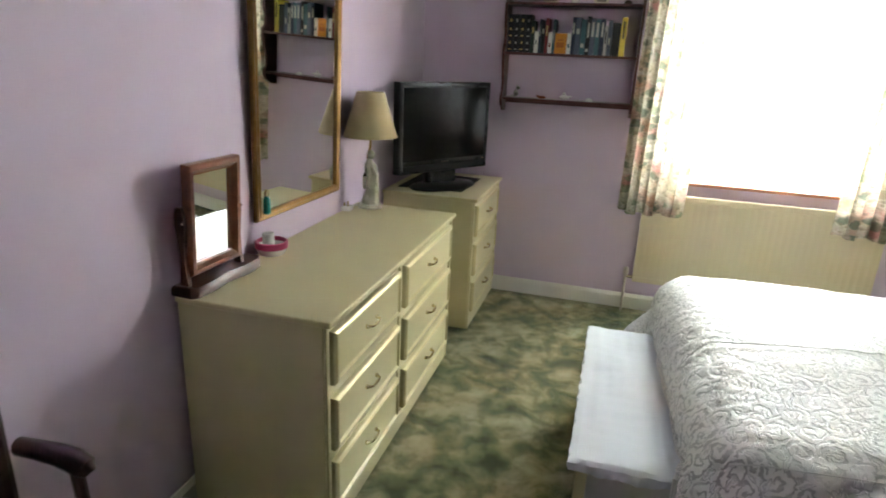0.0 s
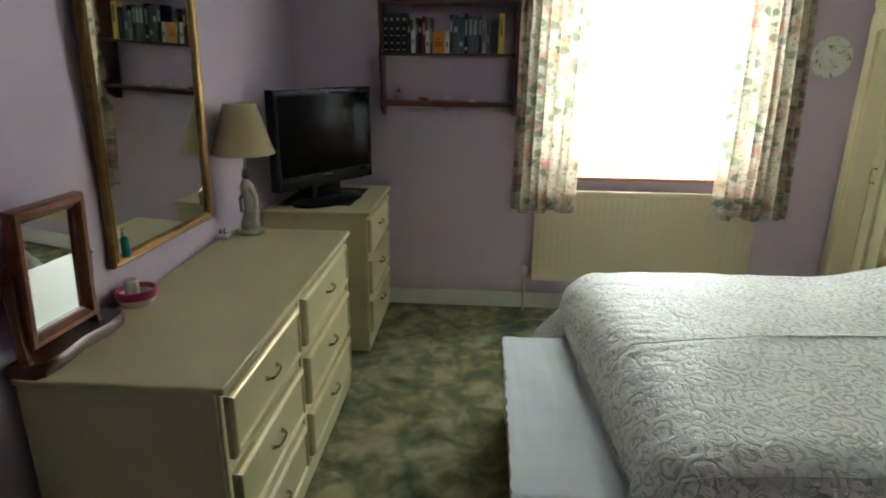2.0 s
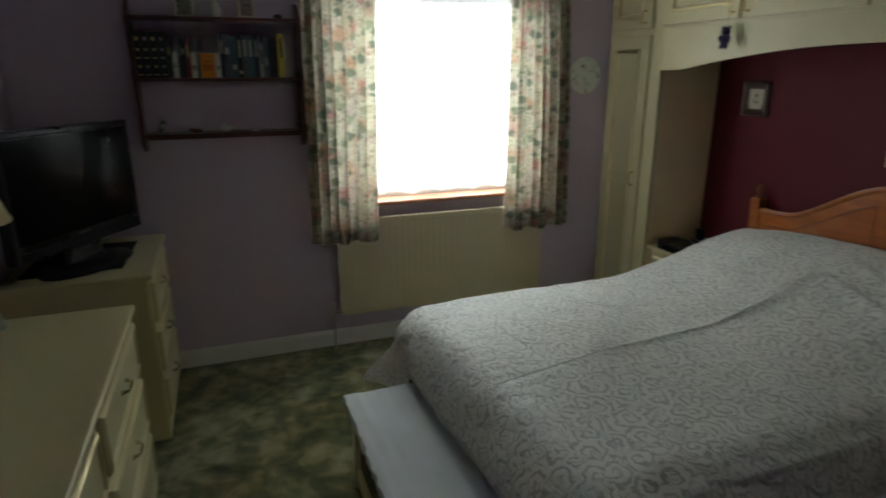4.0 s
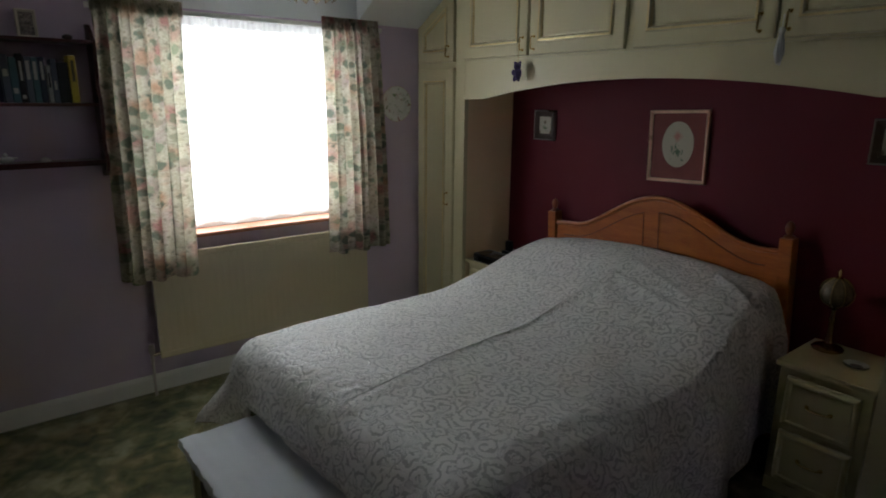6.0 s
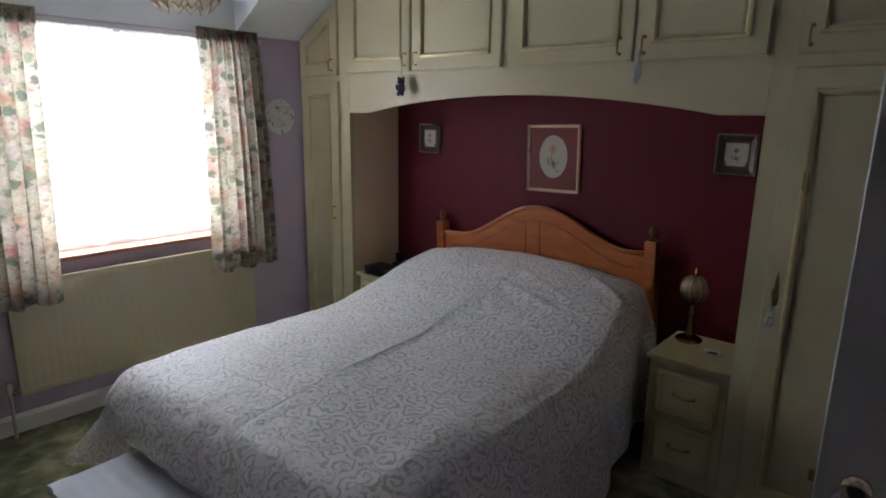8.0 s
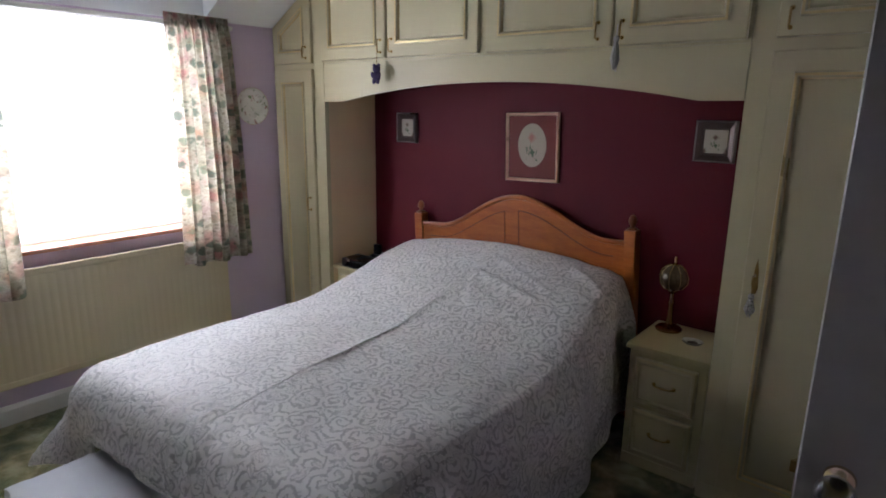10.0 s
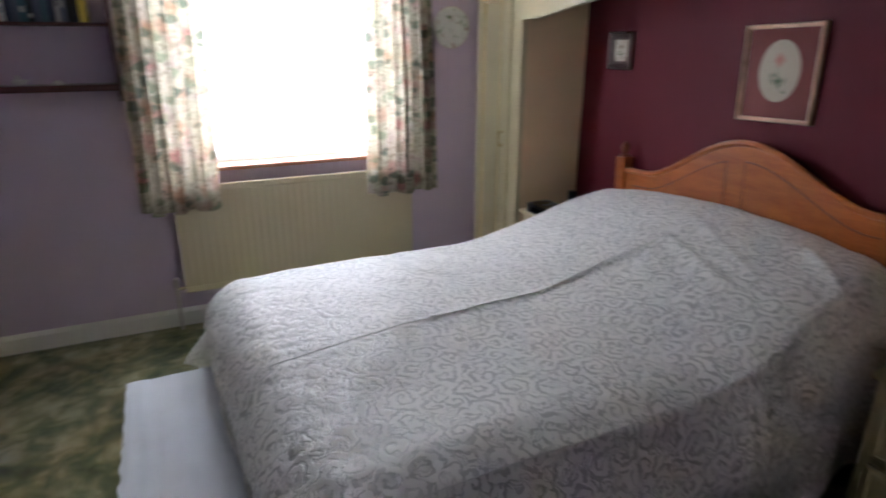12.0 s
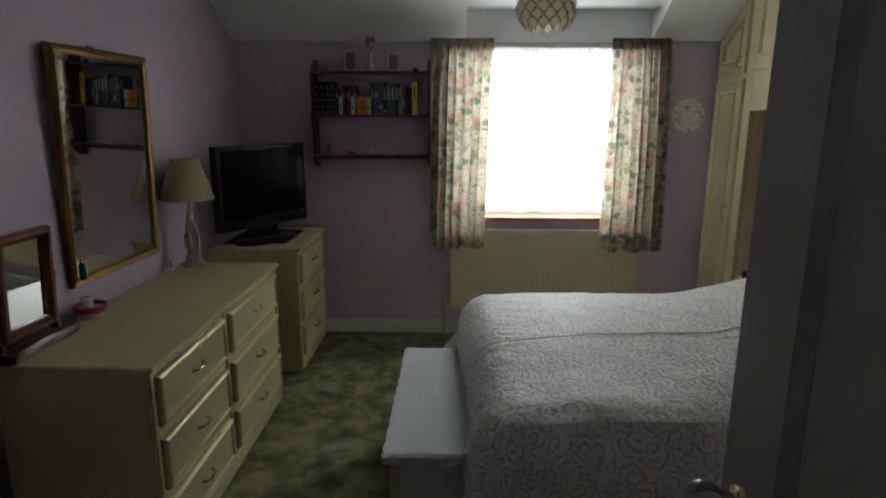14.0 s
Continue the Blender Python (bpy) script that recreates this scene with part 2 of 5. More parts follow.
def floral(name):
    """Cream chintz with green leaves, pink and apricot blooms; some daylight comes through."""
    m, t, p = nodes(name)
    uv = coords(t, "UV")

    def spots(scale, size, seed, distort, soft_=0.12):
        mp = t.nodes.new("ShaderNodeMapping")
        mp.inputs["Location"].default_value = (seed, seed * 0.7, 0)
        t.links.new(uv, mp.inputs["Vector"])
        nz = t.nodes.new("ShaderNodeTexNoise")
        nz.inputs["Scale"].default_value = scale * 2.4
        t.links.new(mp.outputs["Vector"], nz.inputs["Vector"])
        w = mix(t, distort, mp.outputs["Vector"], nz.outputs["Color"], "ADD")
        v = t.nodes.new("ShaderNodeTexVoronoi")
        v.inputs["Scale"].default_value = scale
        t.links.new(w, v.inputs["Vector"])
        return ramp(t, v.outputs["Distance"], [(size, grey(1)), (size + soft_, grey(0))]), v.outputs["Color"]

    cloth = noise_tex(t, 300.0, 2, 0.6, 0, uv)
    wash = noise_tex(t, 7.0, 3, 0.5, 0.5, uv)
    c = ramp(t, wash, [(0.3, (0.45, 0.41, 0.285)), (0.55, (0.54, 0.50, 0.385)), (0.72, (0.45, 0.345, 0.31))])
    f, fc = spots(9.0, 0.22, 0.0, 0.06, 0.30)
    bloom = ramp(t, fc, [(0.25, (0.42, 0.16, 0.15)), (0.5, (0.50, 0.34, 0.26)), (0.75, (0.46, 0.24, 0.14))])
    c = mix(t, maths(t, "MULTIPLY", f, 0.75), c, bloom)
    petal = noise_tex(t, 46.0, 3, 0.6, 1.5, uv)
    c = mix(t, 0.55, c, ramp(t, petal, [(0.40, grey(0.62)), (0.56, grey(1.0))]), "MULTIPLY")
    f, fc = spots(14.5, 0.30, 3.1, 0.040, 0.13)
    leaf = ramp(t, fc, [(0.3, (0.070, 0.115, 0.085)), (0.5, (0.13, 0.175, 0.115)), (0.7, (0.22, 0.27, 0.17)), (0.9, (0.40, 0.27, 0.22))])
    c = mix(t, maths(t, "MULTIPLY", f, 0.76), c, leaf)
    f, fc = spots(34.0, 0.22, 7.7, 0.02)
    c = mix(t, maths(t, "MULTIPLY", f, 0.6), c, (0.20, 0.17, 0.12))
    t.links.new(c, p.inputs["Base Color"])
    p.inputs["Roughness"].default_value = 0.85
    p.inputs["Specular IOR Level"].default_value = 0.2
    bump(t, p, cloth, 0.25, 0.001)
    tr = t.nodes.new("ShaderNodeBsdfTranslucent")
    t.links.new(c, tr.inputs["Color"])
    ms = t.nodes.new("ShaderNodeMixShader")
    ms.inputs[0].default_value = 0.58
    t.links.new(p.outputs[0], ms.inputs[1])
    t.links.new(tr.outputs[0], ms.inputs[2])
    t.links.new(ms.outputs[0], t.nodes["Material Output"].inputs["Surface"])
    return m


def voile():
    m, t, p = nodes("net_voile")
    fine = noise_tex(t, 240.0, 2)
    p.inputs["Base Color"].default_value = (0.82, 0.83, 0.83, 1)
    p.inputs["Roughness"].default_value = 0.9
    tr, cl = t.nodes.new("ShaderNodeBsdfTranslucent"), t.nodes.new("ShaderNodeBsdfTransparent")
    tr.inputs["Color"].default_value = (0.86, 0.87, 0.87, 1)
    a, b = t.nodes.new("ShaderNodeMixShader"), t.nodes.new("ShaderNodeMixShader")
    a.inputs[0].default_value = 0.80
    t.links.new(p.outputs[0], a.inputs[1])
    t.links.new(tr.outputs[0], a.inputs[2])
    r = t.nodes.new("ShaderNodeMapRange")
    r.inputs["To Min"].default_value, r.inputs["To Max"].default_value = 0.015, 0.055
    t.links.new(fine, r.inputs["Value"])
    t.links.new(r.outputs[0], b.inputs[0])
    t.links.new(a.outputs[0], b.inputs[1])
    t.links.new(cl.outputs[0], b.inputs[2])
    t.links.new(b.outputs[0], t.nodes["Material Output"].inputs["Surface"])
    return m


def glassy(name, colour=(1, 1, 1), rough=0.0):
    m, t, p = nodes(name)
    p.inputs["Base Color"].default_value = (*colour, 1)
    p.inputs["Transmission Weight"].default_value = 1.0
    p.inputs["Roughness"].default_value = rough
    p.inputs["IOR"].default_value = 1.45
    return m


def silvered():
    m, t, p = nodes("silvered_glass")
    p.inputs["Base Color"].default_value = (0.80, 0.82, 0.80, 1)
    p.inputs["Metallic"].default_value = 1.0
    p.inputs["Roughness"].default_value = 0.012
    return m


def linen(name, colour, through_=0.0, scale=260):
    m, t, p = nodes(name)
    v = coords(t, "Object", (1, 1, 1))
    weave, soft = noise_tex(t, scale, 3, 0.6, 0, v), noise_tex(t, 5, 3, 0.5, 0, v)
    c = ramp(t, soft, [(0.3, tuple(k * 0.93 for k in colour)), (0.7, colour)])
    t.links.new(c, p.inputs["Base Color"])
    p.inputs["Roughness"].default_value = 0.85
    p.inputs["Sheen Weight"].default_value = 0.2
    bump(t, p, weave, 0.3, 0.001)
    if through_:
        tr = t.nodes.new("ShaderNodeBsdfTranslucent")
        t.links.new(c, tr.inputs["Color"])
        ms = t.nodes.new("ShaderNodeMixShader")
        ms.inputs[0].default_value = through_
        t.links.new(p.outputs[0], ms.inputs[1])
        t.links.new(tr.outputs[0], ms.inputs[2])
        t.links.new(ms.outputs[0], t.nodes["Material Output"].inputs["Surface"])
    return m


def botanical(name, ground, bloom):
    """A flower print: soft petals in the upper part, leaves and stems below."""
    m, t, p = nodes(name)
    g = coords(t, "Generated")
    n = noise_tex(t, 5.5, 3, 0.5, 0.8, g)
    n2 = noise_tex(t, 9.0, 3, 0.5, 1.2, g)
    sep = t.nodes.new("ShaderNodeSeparateXYZ")
    t.links.new(g, sep.inputs[0])
    up = maths(t, "MULTIPLY", maths(t, "SUBTRACT", 1.0, maths(t, "ABSOLUTE", maths(t, "MULTIPLY", maths(t, "SUBTRACT", sep.outputs["Z"], 0.68), 4.0))),
               maths(t, "SUBTRACT", 1.0, maths(t, "ABSOLUTE", maths(t, "MULTIPLY", maths(t, "SUBTRACT", sep.outputs["Y"], 0.5), 3.4))))
    low = maths(t, "MULTIPLY", maths(t, "SUBTRACT", 1.0, maths(t, "ABSOLUTE", maths(t, "MULTIPLY", maths(t, "SUBTRACT", sep.outputs["Z"], 0.34), 4.0))),
                maths(t, "SUBTRACT", 1.0, maths(t, "ABSOLUTE", maths(t, "MULTIPLY", maths(t, "SUBTRACT", sep.outputs["Y"], 0.5), 2.6))))
    f = ramp(t, maths(t, "ADD", maths(t, "MULTIPLY", up, 0.55), maths(t, "MULTIPLY", n, 0.4)), [(0.40, grey(0)), (0.60, grey(1))])
    k = ramp(t, maths(t, "ADD", maths(t, "MULTIPLY", low, 0.25), maths(t, "MULTIPLY", n2, 0.7)), [(0.49, grey(0)), (0.53, grey(1))])
    c = mix(t, k, ground, (0.10, 0.15, 0.09))
    c = mix(t, f, c, bloom)
    t.links.new(c, p.inputs["Base Color"])
    p.inputs["Roughness"].default_value = 0.7
    return m


carpet_mat, damask_mat, chintz, voile_mat = carpet(), damask(), floral("chintz"), voile()
clear_glass, crystal, mirror_mat = glassy("window_glass"), glassy("crystal", (0.80, 0.82, 0.82), 0.12), silvered()
net_double = linen("doubled_net", (0.78, 0.77, 0.74), 0.55, 120)
shade_cloth = linen("lampshade_cloth", (0.62, 0.50, 0.29), 0.35)
sheet_cloth = linen("white_sheet", (0.70, 0.72, 0.76), 0.0, 180)
mattress_cloth = linen("mattress_ticking", (0.55, 0.54, 0.52))
capiz = linen("shell_panel", (0.62, 0.56, 0.42), 0.45, 60)
rose_print = botanical("rose_print", (0.43, 0.385, 0.29), (0.42, 0.20, 0.155))
pansy_print = botanical("small_flower_print", (0.48, 0.44, 0.36), (0.16, 0.10, 0.075))


def sprigged():
    """White glaze with small scattered green and pink sprigs."""
    m, t, p = nodes("sprigged_glaze")
    g, r = noise_tex(t, 34, 2, 0.5, 0.8), noise_tex(t, 27, 2, 0.5, 0.6, coords(t, "Object", (1.3, 1, 0.9)))
    c = mix(t, ramp(t, g, [(0.61, grey(0)), (0.69, grey(1))]), (0.76, 0.76, 0.71), (0.24, 0.31, 0.17))
    c = mix(t, ramp(t, r, [(0.64, grey(0)), (0.69, grey(1))]), c, (0.45, 0.28, 0.24))
    t.links.new(c, p.inputs["Base Color"])
    p.inputs["Roughness"].default_value = 0.22
    return m


plate_mat = sprigged()

# ---------------------------------------------------------------- mesh tools


def finish(name, bm, mats, smooth=False, uv=None):
    me = bpy.data.meshes.new(name)
    bmesh.ops.recalc_face_normals(bm, faces=bm.faces[:])
    bm.to_mesh(me)
    bm.free()
    for m in mats if isinstance(mats, (list, tuple)) else (mats,):
        me.materials.append(m)
    if smooth:
        me.polygons.foreach_set("use_smooth", [True] * len(me.polygons))
        me.set_sharp_from_angle(angle=radians(38))
    return new(name, me)


BASE = {}


def thing(name, base, label, category, group=""):
    """An Empty at the thing's base; its parts are drawn in room coordinates."""
    ob = new(name)
    ob.location = base
    ob.empty_display_size = 0.1
    BASE[ob] = Matrix.Translation(base)
    return tagged(ob, label, category, group)


def part(name, bm, mats, parent, label="", smooth=False):
    ob = finish(name, bm, mats, smooth)
    ob.parent = parent
    ob.matrix_parent_inverse = BASE[parent].inverted() if parent in BASE else Matrix()
    if label:
        ob["label"] = label
    return ob


def solid(name, bm, mats, label, category, group="", kind="", smooth=False):
    return tagged(finish(name, bm, mats, smooth), label, category, group, kind)


def structure(name, bm, mats, label, category="wall"):
    return tagged(finish(name, bm, mats), label, category, "", "structure")


def box(lo, hi, bevel=0.0, seg=2, bm=None, mat=0):
    b = bmesh.new()
    bmesh.ops.create_cube(b, size=1.0)
    for v in b.verts:
        v.co = [lo[i] + (v.co[i] + 0.5) * (hi[i] - lo[i]) for i in range(3)]
    if bevel:
        bmesh.ops.bevel(b, geom=b.edges[:], offset=bevel, segments=seg, profile=0.6, affect="EDGES")
    for f in b.faces:
        f.material_index = mat
    return add(bm, b)


def add(bm, other):
    if bm is None:
        return other
    me = bpy.data.meshes.new("tmp")
    other.to_mesh(me)
    other.free()
    bm.from_mesh(me)
    bpy.data.meshes.remove(me)
    return bm


def inset_poly(poly, d):
    """A convex outline (anticlockwise) moved inwards by d."""
    out, n = [], len(poly)
    for i in range(n):
        p0, p1, p2 = (Vector(poly[k % n]) for k in (i - 1, i, i + 1))
        a, b = (p1 - p0).normalized(), (p2 - p1).normalized()
        na, nb = Vector((-a.y, a.x)), Vector((-b.y, b.x))
        k = na + nb
        k = k / max(0.2, k.dot(na)) if k.length > 1e-6 else na
        out.append(p1 + k * d)
    return out


def loft(poly, profile, place, cap=True, base=True, bm=None, mats=()):
    """Loops of an outline: each profile step (inset, height[, outline]) is one loop."""
    bm = bm or bmesh.new()
    loops = []
    for inset, h in profile:
        loops.append([bm.verts.new(place(p[0], p[1], h)) for p in inset_poly(poly, inset)])
    n = len(poly)
    for k, (a, b) in enumerate(zip(loops, loops[1:])):
        for i in range(n):
            f = bm.faces.new((a[i], a[(i + 1) % n], b[(i + 1) % n], b[i]))
            f.material_index = mats[k] if k < len(mats) else 0
    if cap:
        bm.faces.new(loops[-1]).material_index = mats[len(loops) - 1] if len(mats) >= len(loops) else 0
    if base:
        bm.faces.new(loops[0][::-1])
    return bm


def rect(u0, u1, v0, v1):
    return [(u0, v0), (u1, v0), (u1, v1), (u0, v1)]


def lathe(profile, centre, seg=28, bm=None, mat=0, squash=(1, 1)):
    bm = bm or bmesh.new()
    cx, cy, cz = centre
    rings = []
    for r, z in profile:
        if r < 1e-5:
            rings.append([bm.verts.new((cx, cy, cz + z))])
        else:
            rings.append([bm.verts.new((cx + squash[0] * r * math.cos(2 * math.pi * k / seg), cy + squash[1] * r * math.sin(2 * math.pi * k / seg), cz + z)) for k in range(seg)])
    for a, b in zip(rings, rings[1:]):
        for k in range(seg):
            j = (k + 1) % seg
            if len(a) == 1 and len(b) == 1:
                continue
            if len(a) == 1:
                f = bm.faces.new((a[0], b[j], b[k]))
            elif len(b) == 1:
                f = bm.faces.new((a[k], a[j], b[0]))
            else:
                f = bm.faces.new((a[k], a[j], b[j], b[k]))
            f.material_index = mat
    return bm


def tube(points, radius, seg=8, bm=None, mat=0):
    bm = bm or bmesh.new()
    pts = [Vector(p) for p in points]
    rings = []
    for i, p in enumerate(pts):
        d = (pts[min(i + 1, len(pts) - 1)] - pts[max(i - 1, 0)]).normalized()
        s = d.cross(Vector((0, 0, 1))) if abs(d.z) < 0.95 else d.cross(Vector((1, 0, 0)))
        s.normalize()
        u = s.cross(d)
        r = radius[i] if isinstance(radius, (list, tuple)) else radius
        rings.append([bm.verts.new(p + r * (math.cos(2 * math.pi * k / seg) * s + math.sin(2 * math.pi * k / seg) * u)) for k in range(seg)])
    for a, b in zip(rings, rings[1:]):
        for k in range(seg):
            bm.faces.new((a[k], a[(k + 1) % seg], b[(k + 1) % seg], b[k])).material_index = mat
    bm.faces.new(rings[0][::-1]).material_index = mat
    bm.faces.new(rings[-1]).material_index = mat
    return bm


def ball(centre, radii, seg=16, bm=None, mat=0):
    return lathe([(math.sin(math.pi * k / 10) * radii[0], -math.cos(math.pi * k / 10) * radii[2]) for k in range(11)], centre, seg, bm, mat, (1, radii[1] / radii[0]))


def extrude_poly(poly, place, h0, h1, bm=None, mat=0):
    bm = bm or bmesh.new()
    a = [bm.verts.new(place(p[0], p[1], h0)) for p in poly]
    b = [bm.verts.new(place(p[0], p[1], h1)) for p in poly]
    n = len(poly)
    for i in range(n):
        bm.faces.new((a[i], a[(i + 1) % n], b[(i + 1) % n], b[i])).material_index = mat
    bm.faces.new(a[::-1]).material_index = mat
    bm.faces.new(b).material_index = mat
    return bm


def sheet(nu, nv, f, thick=0.0, bm=None):
    """A grid mesh from f(u, v), with u and v as UVs in metres given by the third value."""
    bm = bm or bmesh.new()
    uvl = bm.loops.layers.uv.new("UVMap")
    g, tex = [], []
    for j in range(nv + 1):
        row, rt = [], []
        for i in range(nu + 1):
            p, t = f(i / nu, j / nv)
            row.append(bm.verts.new(p))
            rt.append(t)
        g.append(row)
        tex.append(rt)
    for j in range(nv):
        for i in range(nu):
            face = bm.faces.new((g[j][i], g[j][i + 1], g[j + 1][i + 1], g[j + 1][i]))
            for loop, (a, b) in zip(face.loops, ((j, i), (j, i + 1), (j + 1, i + 1), (j + 1, i))):
                loop[uvl].uv = tex[a][b]
    return bm

# ---------------------------------------------------------------- the room
XL, XR, YN, YF = -1.0, 2.62, -0.35, 3.70        # left wall, maroon wall, door wall, window wall
WX0, WX1, WZ0, WZ1 = 0.44, 1.72, 0.85, 2.00     # window opening
DX0, DX1 = 0.53, 1.76                           # dormer
CEIL, KNEE, DORM = 2.36, 2.02, 2.215
SLOPE = 0.567

structure("floor", box((XL - 0.1, -2.2, -0.08), (XR + 0.1, YF + 0.3, 0.0)), carpet_mat, "green and beige mottled sculpted carpet", "carpet")
structure("wall_west", box((XL - 0.12, YN - 0.12, 0), (XL, YF + 0.3, 2.6)), lilac, "lilac painted plaster wall")
bm = box((XL, YF, 0), (WX0, YF + 0.3, 2.6))
box((WX1, YF, 0), (XR + 0.12, YF + 0.3, 2.6), bm=bm)
box((WX0, YF, 0), (WX1, YF + 0.3, WZ0 - 0.016), bm=bm)
box((WX0, YF, WZ1), (WX1, YF + 0.3, 2.6), bm=bm)
structure("wall_north", bm, lilac, "lilac painted plaster wall with a window opening")
structure("wall_east", box((XR, YN - 0.12, 0), (XR + 0.12, YF, 2.6)), maroon, "deep maroon painted alcove wall")
bm = box((XL, YN - 0.12, 0), (0.17, YN, 2.6))
box((0.985, YN - 0.12, 0), (XR, YN, 2.6), bm=bm)
box((0.17, YN - 0.12, 2.02), (0.985, YN, 2.6), bm=bm)
structure("wall_south", bm, lilac, "lilac painted plaster wall with a doorway")
bm = box((-0.45, -2.2, 0), (-0.35, YN - 0.12, 2.6))
box((1.55, -2.2, 0), (1.65, YN - 0.12, 2.6), bm=bm)
box((-0.35, -2.2, 0), (1.55, -2.1, 2.6), bm=bm)
structure("wall_hall", bm, wall_grey, "plain pale landing walls")

along_x = lambda x0: (lambda u, v, h: (x0 + h, u, v))
yk = YF - (CEIL - KNEE) / SLOPE
yd = YF - (DORM - KNEE) / SLOPE
bm = box((XL, -2.2, CEIL), (XR, yk, CEIL + 0.1))
for x0, x1 in ((XL, DX0), (DX1, XR)):
    extrude_poly([(YF, KNEE), (YF, KNEE + 0.12), (yk, CEIL + 0.1), (yk, CEIL)], along_x(0), x0, x1, bm)
extrude_poly([(yd, DORM), (yd, DORM + 0.12), (yk, CEIL + 0.1), (yk, CEIL)], along_x(0), DX0, DX1, bm)
box((DX0, yd, DORM), (DX1, YF, DORM + 0.1), bm=bm)
for x0, x1 in ((DX0 - 0.02, DX0 + 0.012), (DX1 - 0.012, DX1 + 0.02)):
    extrude_poly([(YF, KNEE - 0.004), (YF, DORM), (yd, DORM)], along_x(0), x0, x1, bm)
box((DX0, YF - 0.006, WZ1 + 0.012), (DX1, YF - 0.001, DORM), bm=bm)
structure("ceiling", bm, ceiling_white, "white painted ceiling with sloping eaves and a dormer", "ceiling")


def skirting(name, lo, hi, along):
    w, h = 0.016, 0.098
    prof = [(0, 0), (w, 0), (w, h - 0.02), (w * 0.45, h), (0, h)]
    if along == "x":
        bm = extrude_poly(prof, lambda u, v, k: (k, YF - u, v), lo, hi)
    else:
        bm = extrude_poly(prof, lambda u, v, k: (XL + u, k, v), lo, hi)
    return structure(name, bm, white_gloss, "cream white painted skirting board", "skirting board")


skirting("baseboard_1", XL + 0.017, 2.19, "x")
skirting("baseboard_2", YN, YF - 0.018, "y")

# window: frame, panes, sill
win = thing("window_1", (1.08, 3.86, WZ0), "white framed dormer window with clear panes", "window")
win["kind"] = "structure"
bm = None
for a, b in (((WX0, 3.83, WZ0), (WX0 + 0.05, 3.89, WZ1)), ((WX1 - 0.05, 3.83, WZ0), (WX1, 3.89, WZ1)), ((WX0 + 0.05, 3.83, WZ0), (WX1 - 0.05, 3.89, WZ0 + 0.06)),
             ((WX0 + 0.05, 3.83, WZ1 - 0.05), (WX1 - 0.05, 3.89, WZ1)), ((1.055, 3.83, WZ0 + 0.06), (1.105, 3.89, WZ1 - 0.05))):
    bm = box(a, b, 0.006, 1, bm)
part("window_frame", bm, white_gloss, win)
for a, b in ((WX0 + 0.05, 1.055), (1.105, WX1 - 0.05)):
    pane = part("pane", box((a, 3.857, WZ0 + 0.06), (b, 3.861, WZ1 - 0.05)), clear_glass, win)
    pane.visible_shadow = False
part("window_sill", box((WX0 + 0.002, 3.672, WZ0 - 0.016), (WX1 - 0.002, 3.83, WZ0 + 0.006), 0.006, 2), sill_wood, win, "reddish brown hardwood sill")

# net curtain with scalloped hem
def net(u, v):
    x = WX0 + 0.01 + u * (WX1 - WX0 - 0.02)
    hem = 0.888 + 0.016 * abs(math.sin(x * 17.0)) + 0.010 * noise.noise(Vector((x * 6, 3, 0)))
    z = WZ1 - 0.02 + v * (hem - WZ1 + 0.02)
    y = 3.712 + 0.012 * math.sin(x * 75 + 2.2 * noise.noise(Vector((x * 5, z * 1.5, 0)))) * (0.5 + 0.5 * v) + 0.010 * noise.noise(Vector((x * 3, z * 2, 5)))
    return (x, y, z), (u * 1.3, v * 1.1)


net_ob = thing("net_curtain", (1.08, 3.712, 0.89), "sheer white net curtain with a scalloped hem", "curtain")
part("panel", sheet(220, 30, net), voile_mat, net_ob, smooth=True)
part("heading", sheet(220, 3, lambda u, v: ((WX0 + 0.01 + u * (WX1 - WX0 - 0.02), 3.699 + 0.004 * math.sin(u * 260), WZ1 - 0.005 - 0.060 * v - 0.006 * abs(math.sin(u * 41)) * v), (u, v))), net_double, net_ob, smooth=True)
part("hem", sheet(220, 3, lambda u, v: (lambda q: ((q[0], q[1] - 0.004, q[2] + 0.030 * (1 - v)), (u, v)))(net(u, 1.0)[0]), ), net_double, net_ob, "doubled lace hem", smooth=True)
part("rod", tube([(WX0, 3.718, WZ1 - 0.012), (WX1, 3.718, WZ1 - 0.012)], 0.006), white_gloss, net_ob)

rail = thing("curtain_rail", (1.08, 3.66, 1.985), "white plastic curtain rail over the window", "curtain rail")
part("track", box((0.30, 3.652, 1.972), (1.90, 3.670, 1.996), 0.003, 1), white_gloss, rail)
for x in (0.36, 1.09, 1.84):
    part("bracket", box((x - 0.012, 3.670, 1.965), (x + 0.012, 3.699, 1.999), 0.003, 1), white_gloss, rail)


